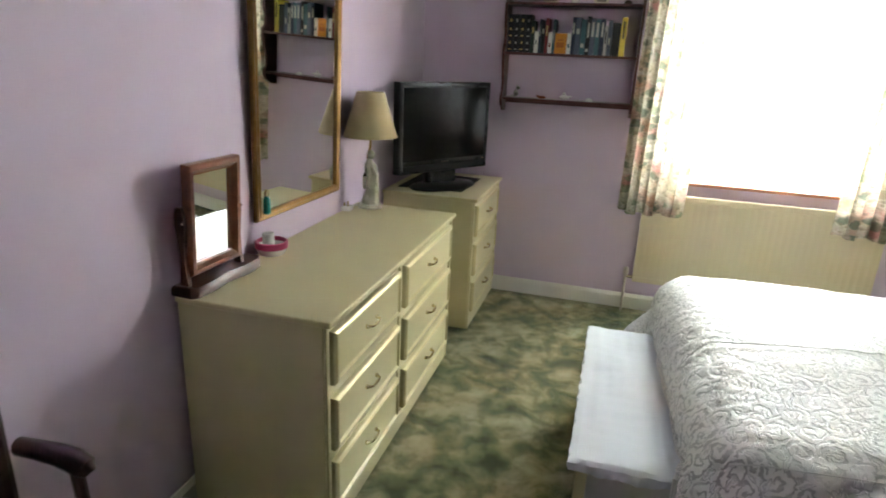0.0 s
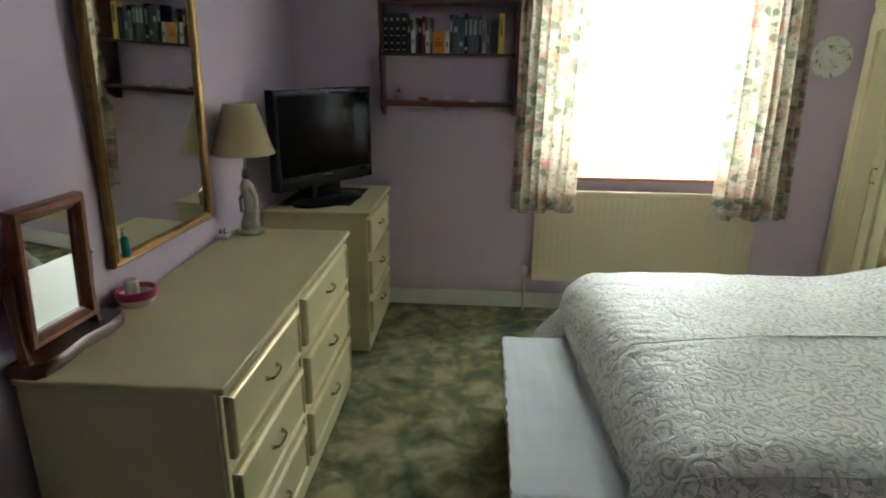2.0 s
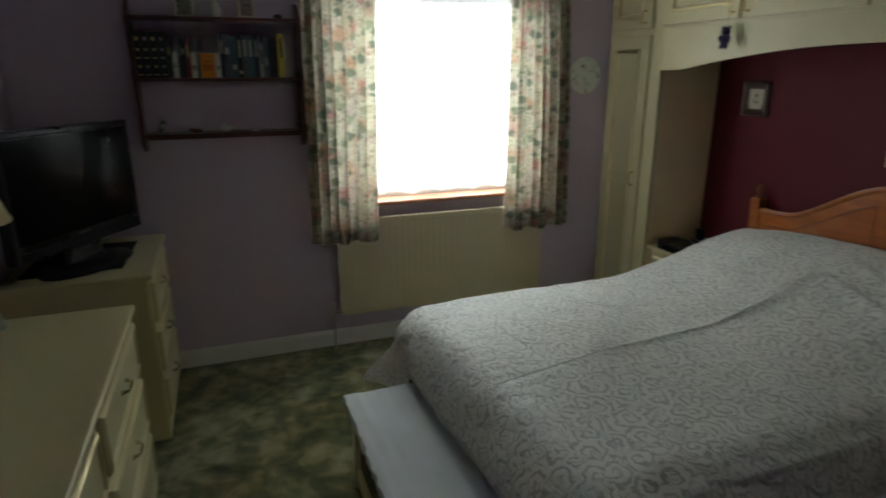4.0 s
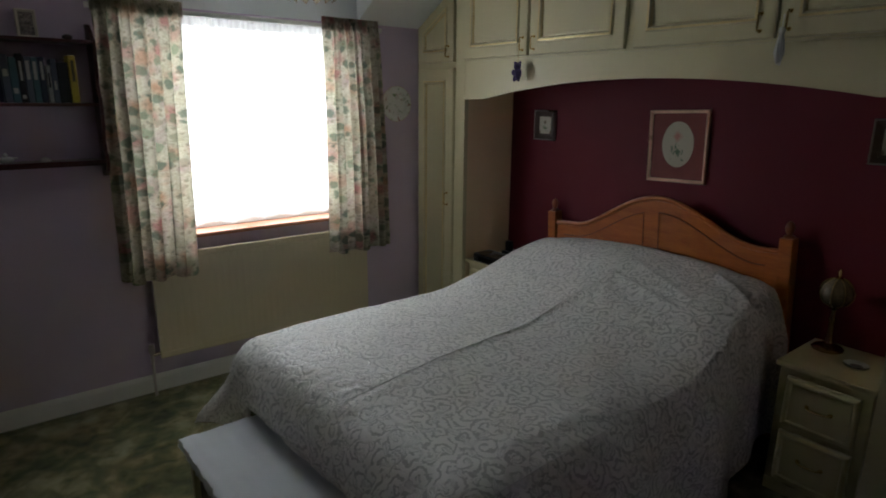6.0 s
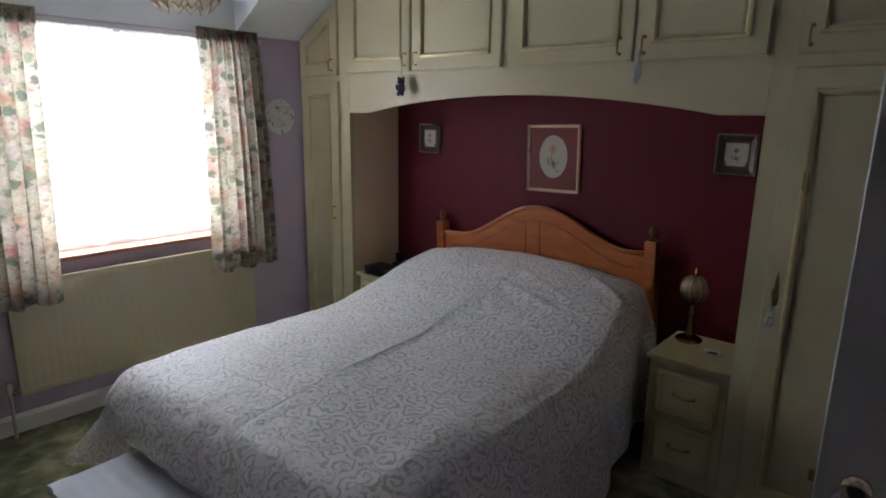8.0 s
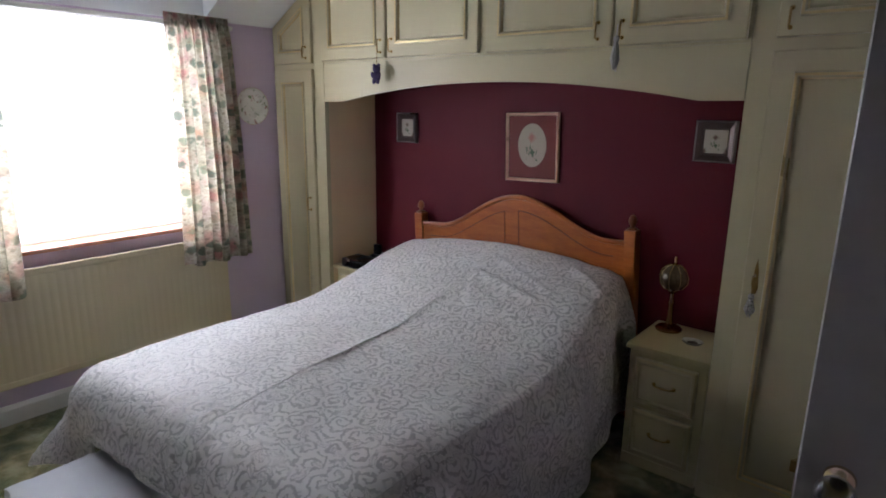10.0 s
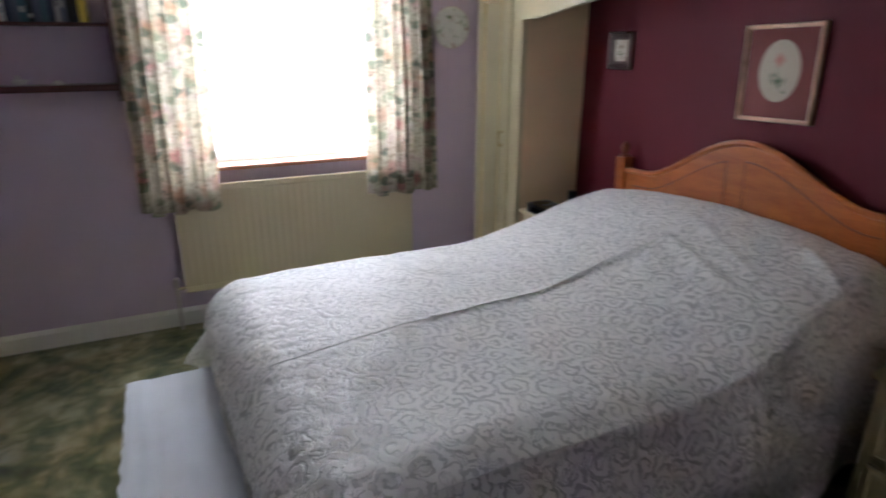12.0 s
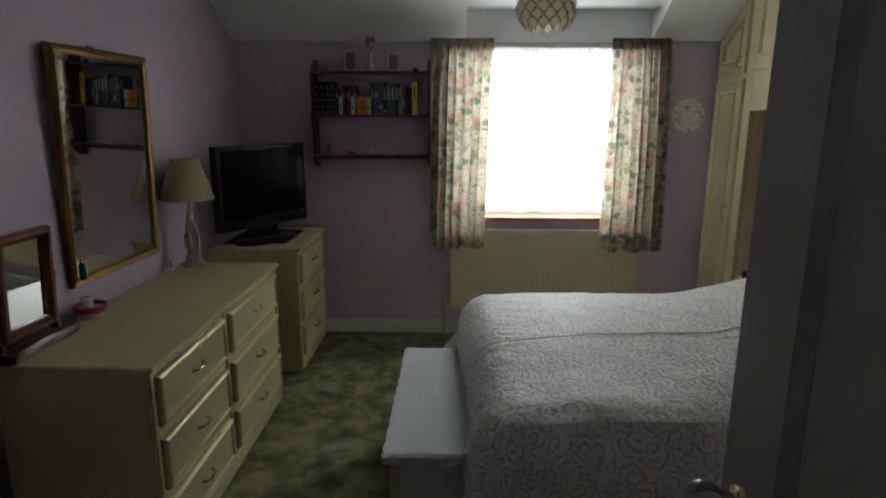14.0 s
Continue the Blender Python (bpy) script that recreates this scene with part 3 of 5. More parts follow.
def curtain(x0t, x1t, x0b, x1b, zb, seed, label):
    base = thing("curtain", ((x0t + x1t) / 2, 3.61, zb), label, "curtain", "pair of curtains at the window")
    folds = 7.5

    def f(u, v):
        uu = u + 0.020 * noise.noise(Vector((u * 4, v * 1.5, seed)))
        a = x0t + (x1t - x0t) * uu
        b = x0b + (x1b - x0b) * uu
        z = 2.018 + v * (zb - 2.018) + (0.010 * math.sin(u * 21 + seed) + 0.014 * noise.noise(Vector((u * 5, 0, seed)))) * v ** 3
        k = min(1.0, v / 0.06)
        open_ = 0.35 + 0.65 * min(1.0, v / 0.5)
        ph = 2 * math.pi * folds * (u + 0.085 * noise.noise(Vector((u * 3.6, 7, seed))) + 0.018 * v * noise.noise(Vector((u * 7, v * 1.3, seed + 9))))
        amp = 0.042 * open_ * (0.75 + 0.5 * noise.noise(Vector((u * 6, v * 1.2, seed + 4))))
        y = 3.634 - 0.046 * v ** 0.7 + amp * (1 - 0.25 * v) * math.sin(ph) * k + 0.006 * math.sin(ph * 2.3 + 1) * k + (1 - k) * 0.006 * math.sin(u * 190)
        x = a + (b - a) * v + 0.017 * math.cos(ph) * k * open_
        return (x, y, z), (u * 0.78 + seed, v * 1.37)

    part("drape", sheet(150, 44, f), chintz, base, smooth=True)

    def g(u, v):
        x = x0t + (x1t - x0t) * u
        return (x, 3.632 + 0.010 * math.sin(u * 190), 2.018 + 0.014 - 0.075 * v), (u * 0.78 + seed, v * 0.08 - 0.02)

    part("heading", sheet(150, 4, g), chintz, base, "gathered pencil pleat heading", smooth=True)
    return base


curtain(0.316, 0.726, 0.295, 0.676, 0.660, 0.0, "floral chintz curtain drawn open beside the window")
curtain(1.483, 1.858, 1.450, 1.882, 0.648, 5.3, "floral chintz curtain drawn open beside the window")

# radiator with convector flutes, valve and pipe
rad = thing("radiator", (1.1, 3.65, 0.20), "cream enamelled panel radiator under the window", "radiator")
RX0, RX1, RZ0, RZ1 = 0.452, 1.745, 0.205, 0.778


def flutes(u, v):
    x = RX0 + 0.012 + u * (RX1 - RX0 - 0.024)
    d = 0.5 + 0.5 * math.cos(2 * math.pi * (x - RX0) / 0.0385)
    rise = 0.0014 * (d ** 0.55) * min(1.0, v / 0.05, (1 - v) / 0.05)
    return (x, 3.630 - rise, RZ0 + 0.035 + v * (RZ1 - RZ0 - 0.07)), (u, v)


part("front_panel", sheet(340, 24, flutes), rad_paint, rad, smooth=True)
bm = box((RX0, 3.628, RZ0), (RX1, 3.652, RZ0 + 0.036), 0.006)
box((RX0, 3.628, RZ1 - 0.036), (RX1, 3.652, RZ1), 0.006, bm=bm)
box((RX0, 3.628, RZ0 + 0.036), (RX0 + 0.013, 3.652, RZ1 - 0.036), bm=bm)
box((RX1 - 0.013, 3.628, RZ0 + 0.036), (RX1, 3.652, RZ1 - 0.036), bm=bm)
part("frame", bm, rad_paint, rad)
part("back_panel", box((RX0 + 0.01, 3.655, RZ0 + 0.01), (RX1 - 0.01, 3.675, RZ1 - 0.01), 0.004), rad_paint, rad)
for x in (0.65, 1.55):
    part("bracket", box((x - 0.02, 3.675, 0.30), (x + 0.02, 3.70, 0.70)), rad_paint, rad)
v = part("valve", tube([(0.452, 3.640, 0.235), (0.410, 3.640, 0.235)], 0.010), chrome, rad)
part("valve_cap", lathe([(0.0, 0.060), (0.013, 0.058), (0.016, 0.04), (0.016, 0.015), (0.010, 0.0), (0.010, -0.03), (0, -0.03)], (0.410, 3.640, 0.235), 16), pipe_paint, v, smooth=True)
part("pipe", tube([(0.410, 3.640, 0.225), (0.410, 3.640, 0.0)], 0.008), pipe_paint, rad, smooth=True)

# ---------------------------------------------------------------- fitted bedroom units
FX = 2.205      # face frame


def cup_door(parent, name, poly, handle=None, label="", margin=0.062, hz=0.062):
    """A lacquered door with a moulded panel; the handle is an upright brass bar."""
    prof = [(0.0, 0.0), (0.0, 0.016), (0.004, 0.020), (margin, 0.020), (margin + 0.004, 0.029), (margin + 0.013, 0.030), (margin + 0.020, 0.023), (margin + 0.024, 0.012), (margin + 0.034, 0.015)]
    d = part(name, loft(poly, prof, lambda u, v, h: (FX - h, u, v), mats=(0, 0, 0, 0, 1, 0, 1, 0, 0)), (cream_wall, gold_line), parent, label)
    if handle:
        y, z = handle
        h = part("handle", tube([(FX - 0.020, y, z + hz * 0.5), (FX - 0.042, y, z + hz * 0.5), (FX - 0.045, y, z + hz * 0.44), (FX - 0.045, y, z - hz * 0.44), (FX - 0.042, y, z - hz * 0.5), (FX - 0.020, y, z - hz * 0.5)], 0.0036, 6), brass, d, "slim brass bar handle", smooth=True)
        for s in (-1, 1):
            part("rosette", lathe([(0.0, 0.0), (0.008, 0.0), (0.006, 0.004), (0.0, 0.004)], (0, 0, 0), 10), brass, h).matrix_basis = pose(FX - 0.020, y, z + s * hz * 0.5, 0, -90, 0)
    return d


gold_line = plain("gold_edge_line", (0.60, 0.47, 0.23), 0.3, 0.35, vary=0.15, fine=60, bumpy=0.05)
out_x = lambda x0: (lambda u, v, h: (x0 + h, u, v))

# narrow wardrobe by the window
unit = thing("fitted_wardrobe", (2.41, 3.46, 0), "narrow cream fitted wardrobe with panelled doors", "wardrobe", "fitted bedroom units")
zt = lambda y: KNEE + SLOPE * (YF - y)
bm = extrude_poly([(3.695, 0), (3.695, zt(3.695) - 0.003), (3.215, zt(3.215) - 0.003), (3.215, 0)], out_x(FX), 0.0, 0.03)
part("face_frame", bm, cream_wall, unit)
part("side_panel", box((FX + 0.03, 3.215, 0), (XR - 0.002, 3.235, zt(3.235) - 0.004)), beige_side, unit, "plain beige side panel of the alcove")
part("plinth", box((FX - 0.004, 3.24, 0), (FX, 3.69, 0.07)), cream_wall, unit)
cup_door(unit, "door", rect(3.305, 3.672, 0.085, 1.765), (3.352, 0.955), margin=0.07, hz=0.075)
top = [(3.305, 1.800), (3.672, 1.800), (3.672, zt(3.672) - 0.018), (3.305, zt(3.305) - 0.018)]
cup_door(unit, "upper_door", top, (3.352, 1.862), "upper door cut to the ceiling slope", margin=0.06)

# bridge over the bed
bridge = thing("overbed_cupboard", (2.41, 2.06, 1.60), "cream overbed cupboard bridge with an arched pelmet", "cupboard", "fitted bedroom units")
spring = lambda y: 1.579 + 0.0095 * (3.22 - y)
arch = [(3.213, spring(3.213)), (3.057, spring(3.057))]
for k in range(1, 40):
    y = 3.057 - 1.98 * k / 40
    arch.append((y, spring(y) + 0.088 * (1 - ((y - 2.067) / 0.99) ** 2)))
arch += [(1.077, spring(1.077)), (0.917, spring(0.917))]
part("pelmet", extrude_poly(arch + [(0.917, 1.795), (3.213, 1.795)], out_x(FX), 0.0, 0.028), cream_wall, bridge, "arched cream pelmet")
part("carcass", box((FX, 0.917, 1.796), (XR - 0.002, 3.213, CEIL - 0.003)), cream_wall, bridge)
for y0, y1, hy in ((2.690, 3.268 - 0.058, 2.722), (2.087, 2.676, 2.640), (1.431, 2.038, 1.486), (0.930, 1.418, 1.383)):
    cup_door(bridge, "door", rect(y0, y1, 1.808, CEIL - 0.028), (hy, 1.868))

# tall wardrobe near the door
tall = thing("fitted_wardrobe", (2.41, 0.28, 0), "tall cream fitted wardrobe with panelled doors", "wardrobe", "fitted bedroom units")
part("face_frame", box((FX, YN + 0.002, 0), (FX + 0.03, 0.915, CEIL - 0.003)), cream_wall, tall)
part("side_panel", box((FX + 0.03, 0.895, 0), (XR - 0.002, 0.915, CEIL - 0.004)), beige_side, tall)
part("plinth", box((FX - 0.004, YN + 0.01, 0), (FX, 0.90, 0.07)), cream_wall, tall)
for y0, y1, hy in ((0.295, 0.838, None), (YN + 0.02, 0.285, None)):
    cup_door(tall, "door", rect(y0, y1, 0.085, 1.765), None, margin=0.07)
    cup_door(tall, "upper_door", rect(y0, y1, 1.808, CEIL - 0.028), (y1 - 0.038, 1.868))
latch = part("lock_plate", loft([(0.788, 0.915), (0.800, 0.910), (0.806, 0.935), (0.802, 1.01), (0.796, 1.045), (0.790, 1.01), (0.784, 0.94)], [(0, 0), (0, 0.003), (0.003, 0.006)], lambda u, v, h: (FX - 0.020 - h, u, v)), old_brass, tall, "shaped old brass lock plate")
part("key", tube([(FX - 0.026, 0.797, 0.985), (FX - 0.060, 0.797, 0.985), (FX - 0.064, 0.797, 0.975), (FX - 0.064, 0.797, 0.955)], 0.004, 6), old_brass, latch, smooth=True)

# charms hung from handles
ch = thing("hanging_charm", (2.16, 2.722, 1.76), "small purple plush animal charm on a cupboard handle", "charm")
part("cord", tube([(2.160, 2.722, 1.845), (2.158, 2.724, 1.775)], 0.0015, 5), brass, ch)
bm = ball((2.158, 2.726, 1.752), (0.021, 0.021, 0.020))
ball((2.158, 2.726, 1.714), (0.021, 0.024, 0.028), bm=bm)
for s in (-1, 1):
    ball((2.158, 2.726 + s * 0.018, 1.770), (0.008, 0.008, 0.008), bm=bm)
    ball((2.152, 2.726 + s * 0.026, 1.722), (0.009, 0.009, 0.016), bm=bm)
    ball((2.152, 2.726 + s * 0.014, 1.688), (0.010, 0.010, 0.015), bm=bm)
part("plush_body", bm, purple_fluff, ch, smooth=True)


def tassel(name, y, ztop, zbot, label, mats):
    t = thing(name, (2.155, y, zbot), label, "charm")
    part("cord", tube([(2.158, y, ztop), (2.154, y, ztop - 0.045)], 0.002, 5), mats[0], t)
    L = ztop - 0.045 - zbot
    part("bead", ball((2.154, y, ztop - 0.055), (0.011, 0.011, 0.013)), mats[1], t, smooth=True)
    bm = None
    for k in range(7):
        a = k * 0.9
        bm = tube([(2.154 + 0.004 * math.cos(a), y + 0.005 * math.sin(a), ztop - 0.065), (2.154 + 0.011 * math.cos(a), y + 0.014 * math.sin(a), zbot + 0.35 * L), (2.154 + 0.006 * math.cos(a * 2), y + 0.008 * math.sin(a) - 0.004, zbot + 0.004 * k)], [0.004, 0.006, 0.002], 6, bm)
    part("fringe", bm, mats[1], t, smooth=True)
    return t


white_lace = linen("white_lace", (0.60, 0.58, 0.55))
silver_bead = plain("silver_beads", (0.42, 0.40, 0.38), 0.35, 0.4, vary=0.5, scale=60, fine=160, bumpy=0.3)
tassel("hanging_tassel", 1.392, 1.885, 1.708, "white lace tassel hung on a cupboard handle", (white_lace, white_lace))
tassel("beaded_tassel", 0.797, 0.962, 0.825, "grey beaded tassel on the wardrobe key", (old_brass, silver_bead))

# ---------------------------------------------------------------- pictures on the maroon wall


def picture(name, y0, y1, z0, z1, w, frame_mat, mount_mat, print_mat, label, oval=None, fillet=None):
    t = thing(name, (XR - 0.01, (y0 + y1) / 2, z0), label, "picture")
    put = lambda u, v, h: (XR - 0.002 - h, u, v)
    part("frame", loft(rect(y0, y1, z0, z1), [(0, 0), (0, 0.014), (w * 0.25, 0.020), (w * 0.7, 0.015), (w, 0.010), (w, 0.004)], put, cap=False, base=False), frame_mat, t)
    part("mount", loft(rect(y0 + w * 0.9, y1 - w * 0.9, z0 + w * 0.9, z1 - w * 0.9), [(0, 0.0), (0, 0.006)], put), mount_mat, t)
    cy, cz = (y0 + y1) / 2, (z0 + z1) / 2
    if oval:
        pts = [(cy + oval[0] * math.cos(2 * math.pi * k / 40), cz + oval[2] + oval[1] * math.sin(2 * math.pi * k / 40)) for k in range(40)]
    else:
        m = (y1 - y0) * 0.21
        pts = rect(y0 + m, y1 - m, z0 + m * 1.05, z1 - m * 1.05)
    part("print", loft(pts, [(0, 0.006), (0, 0.0075)], put), print_mat, t)
    if fillet:
        part("fillet", loft(rect(y0 - 0.003, y1 + 0.003, z0 - 0.003, z1 + 0.003), [(0, 0), (0, 0.017), (0.004, 0.021), (0.007, 0.018)], put, cap=False, base=False), fillet, t, "thin silver outer edge")
    return t


big = picture("framed_rose_print", 1.857, 2.179, 1.178, 1.538, 0.016, rose_gilt, mount_red, rose_print, "rose gilt framed oval rose print with a red mount", (0.086, 0.114, 0.010))
big.rotation_euler = (radians(-1.8), 0, 0)
picture("framed_flower_print", 2.842, 3.002, 1.343, 1.516, 0.026, grey_frame, grey_frame, pansy_print, "small pewter framed flower print on the maroon wall", fillet=silver_edge)
picture("framed_flower_print", 1.025, 1.189, 1.346, 1.518, 0.026, grey_frame, grey_frame, pansy_print, "small pewter framed flower print on the maroon wall", fillet=silver_edge)

# ---------------------------------------------------------------- the bed
bed = thing("double_bed", (1.55, 2.06, 0), "double divan bed with an orange pine headboard", "bed")
part("divan_base", box((0.62, 1.42, 0.05), (2.52, 2.72, 0.31), 0.02), mattress_cloth, bed)
part("mattress", box((0.61, 1.40, 0.312), (2.53, 2.74, 0.50), 0.05, 3), mattress_cloth, bed)
for x in (0.72, 2.4):
    for y in (1.52, 2.62):
        part("castor", lathe([(0, 0), (0.022, 0), (0.022, 0.04), (0.012, 0.052), (0, 0.052)], (x, y, 0), 12), black_plastic, bed)
HC, LEAN_DEG = 2.09, 3.4
tilt = Matrix.Translation((0, HC, 0.95)) @ Matrix.Rotation(-radians(LEAN_DEG), 4, "X") @ Matrix.Translation((0, -HC, -0.95))
crest = lambda s: 0.905 + 0.19 * (0.5 + 0.5 * math.cos(math.pi * min(1.0, abs(s + 0.030) / 0.52))) ** 0.85
outline = [(HC - 0.655, 0.42), (HC + 0.655, 0.42)]
outline += [(HC + s, crest(s)) for s in [0.655 - 1.31 * k / 60 for k in range(61)]]


def tilted(bm):
    bmesh.ops.transform(bm, matrix=tilt, verts=bm.verts[:])
    return bm


head = part("headboard", tilted(extrude_poly(outline, out_x(2.548), 0.0, 0.028)), pine, bed, "arched orange pine headboard")
for sg in (-1, 1):
    s0, s1 = 0.045, 0.585
    pts = [(HC + sg * (s0 + (s1 - s0) * k / 30), crest(sg * (s0 + (s1 - s0) * k / 30)) - 0.075) for k in range(31)]
    pts = [(HC + sg * s1, 0.50), (HC + sg * s0, 0.50)] + pts
    bm = extrude_poly(pts, out_x(2.548), -0.0015, 0.002)
    groove = tube([(2.546, u, v) for u, v in pts[2:]], 0.0032, 6)
    tube([(2.546, HC + sg * s0, 0.5), (2.546, HC + sg * s0, pts[2][1])], 0.0032, 6, groove)
    part("panel", tilted(bm), pine, head)
    part("bead", tilted(groove), mirror_wood, head, smooth=True)
part("top_rail", tilted(tube([(2.552, HC + s, crest(s) - 0.004) for s in [0.65 - 1.3 * k / 60 for k in range(61)]], 0.014, 8)), pine, head, smooth=True)
for sg in (-1, 1):
    y = HC + sg * 0.672
    post = part("post", tilted(box((2.530, y - 0.029, 0.02), (2.594, y + 0.029, 0.965), 0.006)), pine, bed)
    part("finial", tilted(lathe([(0, 0), (0.024, 0), (0.024, 0.008), (0.011, 0.014), (0.012, 0.020), (0.019, 0.034), (0.020, 0.046), (0.015, 0.062), (0.006, 0.072), (0, 0.074)], (2.564, y, 0.965), 18)), mirror_wood, post, "turned dark finial", smooth=True)
part("strut", box((2.52, 1.60, 0.10), (2.548, 1.66, 0.55)), pine, bed)
part("strut", box((2.52, 2.50, 0.10), (2.548, 2.56, 0.55)), pine, bed)

# pillows under the cover
for y in (1.74, 2.40):
    p = sheet(24, 18, lambda u, v: ((2.16 + 0.34 * u, y - 0.30 + 0.60 * v, 0.52 + 0.18 * (math.sin(math.pi * u) * math.sin(math.pi * v)) ** 0.45), (u, v)))
    solid("pillow", p, sheet_cloth, "white pillow under the quilt cover on the bed", "pillow", "pillows on the bed", smooth=True)


def sstep(a, b, x):
    t = max(0.0, min(1.0, (x - a) / (b - a)))
    return t * t * (3 - 2 * t)


def ridge(p, a, b, width):
    """A rounded pucker along the line a-b."""
    a, b = Vector(a), Vector(b)
    t = max(0.0, min(1.0, (p - a).dot(b - a) / (b - a).length_squared))
    d = (p - (a + (b - a) * t)).length
    return math.exp(-(d / width) ** 2)


RAD = 0.165
IX0, IX1, IY0, IY1 = 0.50 + RAD, 2.60, 1.245 + 0.235, 2.79 - 0.135
ARC = RAD * math.pi / 2


def foot_line(y):
    """The bed foot, a little askew."""
    return IX0 + 0.004 + 0.046 * min(1.2, max(0.0, (2.42 - y) / 0.85))


def quilt_top(x, y):
    s = (y - 2.03) / 0.72
    z = 0.640 - 0.028 * s * s
    z += sstep(1.55, 2.50, x) * (0.222 - 0.055 * s * s) - sstep(2.40, 2.56, x) * 0.030
    z -= 0.015 * sstep(0.95, 0.62, x)
    return z


# the near edge: a gentle slope, a sharp turn at the seam, then a steep fall
NEAR = [(0.0, 0.0, 0.0)]
for k in range(1, 181):
    w = 0.005 * k
    a = radians(20) * sstep(0.0, 0.13, w) + radians(44) * sstep(0.125, 0.185, w) + radians(23) * sstep(0.18, 0.42, w)
    NEAR.append((NEAR[-1][0] + 0.005 * math.cos(a), NEAR[-1][1] + 0.005 * math.sin(a), a / (math.pi / 2)))


def near_edge(l):
    k = min(l / 0.005, 179.0)
    i = int(k)
    return [a + (b - a) * (k - i) for a, b in zip(NEAR[i], NEAR[i + 1])]


def quilt_at(px, py):
    """Where the cover lies: flat on the bed, rounded over its edges, hanging below them."""
    near = IY0 + 0.10 * sstep(1.75, 2.40, px)
    c = Vector((min(max(px, foot_line(py)), IX1), min(max(py, near), IY1)))
    o = Vector((px, py)) - c
    l = o.length
    p = Vector((px, py))
    bend = RAD + (0.07 * -o.y if o.y < 0 else -0.03 * o.y) / max(l, 1e-6)
    turn_ = bend * math.pi / 2
    if l < turn_:
        h, drop, steep = bend * math.sin(l / bend), bend * (1 - math.cos(l / bend)), l / turn_
    else:
        corner = min(abs(o.x), abs(o.y)) / l * sstep(1.0, 0.7, px) * (1.0 if o.y > 0 else 0.35)
        h, drop, steep = bend + (0.04 + 0.75 * corner) * (l - turn_), bend + (1 - 0.45 * corner) * (l - turn_), 1.0
    if o.y < 0:
        w = (o.y / l) ** 2
        h, drop, steep = [a + (b - a) * w for a, b in zip((h, drop, steep), near_edge(l))]
    if l > 1e-6:
        c2 = c + o / l * h
    else:
        c2 = c
    z = quilt_top(c.x, c.y) - drop
    # soft waves, crumples along the rounded edge, puckers on the seams
    soft = 0.010 * noise.noise(Vector((px * 3.1, py * 3.3, 1))) + 0.005 * noise.noise(Vector((px * 9, py * 8, 4)))
    edge = sstep(0.02, 0.12, l) * (1 - 0.5 * sstep(0.25, 0.5, l)) + 0.25 * sstep(0.80, 0.62, px)
    crump = 0.0050 * edge * (noise.noise(Vector((px * 16, py * 15, 9))) + 0.6 * noise.noise(Vector((px * 36, py * 33, 2)))) + 0.0009 * sstep(1.5, 0.9, px) * noise.noise(Vector((px * 30 + py * 18, py * 60 - px * 20, 21)))
    fold = 0.016 * sstep(0.1, 0.4, l) * math.sin(px * 15 + 3 * noise.noise(Vector((px * 2, py * 2, 3)))) * (1 if abs(o.y) > abs(o.x) else 0.4)
    seam = 0.003 * ridge(p, (0.50, 1.86), (1.16, 1.985), 0.018) + 0.005 * ridge(p, (1.16, 1.99), (1.68, 2.045), 0.014) + 0.007 * ridge(p, (1.68, 2.045), (2.09, 2.005), 0.015)
    seam += 0.008 * ridge(p, (2.10, 1.995), (1.90, 1.89), 0.026) + 0.012 * ridge(p, (2.12, 1.99), (2.03, 1.64), 0.020) - 0.005 * ridge(p, (2.05, 1.93), (1.97, 1.76), 0.030)
    seam += 0.008 * ridge(p, (2.28, 2.02), (2.10, 1.58), 0.020) + 0.002 * ridge(p, (2.10, 2.0), (2.46, 2.12), 0.016)
    seam += 0.0028 * ridge(p, (1.16, 1.985), (2.10, 2.0), 0.075) * noise.noise(Vector((px * 42, py * 13, 31)))
    seam += 0.014 * ridge(p, (2.35, near + 0.02), (2.24, near - 0.17), 0.024)
    seam += 0.006 * ridge(p, (0.60, near - 0.15), (2.42, near - 0.15), 0.018) + 0.004 * ridge(p, (0.60, near - 0.15), (2.42, near - 0.15), 0.06) * noise.noise(Vector((px * 34, py * 12, 27)))
    # fine puckers drawn in towards the foot and the near edge
    foot = sstep(0.86, 0.64, px) * (1 - 0.6 * sstep(0.30, 0.48, IX0 - px))
    side = sstep(near + 0.02, near - 0.10, py) * (1 - 0.5 * sstep(0.25, 0.45, near - py))
    crump += 0.0050 * foot * noise.noise(Vector((px * 7 + py * 4, py * 27, 12))) + 0.0032 * foot * noise.noise(Vector((px * 14, py * 52 + px * 8, 15)))
    crump += 0.0045 * side * noise.noise(Vector((px * 26, py * 8 + px * 5, 17)))
    off = soft + crump + seam
    if l > 1e-6:
        d = o / l
        c2 = c2 + d * (off * steep + fold)
        z += off * (1 - steep)
    else:
        z += off
    if c2.x < 0.62 and 1.40 < c2.y < 2.46:
        z = max(z, 0.432 + 0.010 * noise.noise(Vector((px * 8, py * 8, 6))))
    z = max(z, 0.03 + 0.02 * abs(noise.noise(Vector((px * 7, py * 7, 8)))))
    return Vector((c2.x, c2.y, z))


def quilt(u, v):
    px = IX0 - ARC - 0.20 + u * (2.535 - IX0 + ARC + 0.20)
    py = IY0 - 0.37 - 0.36 + v * (IY1 - IY0 + 0.37 + 0.22 + 0.36 + 0.18)
    return quilt_at(px, py), (px, py)


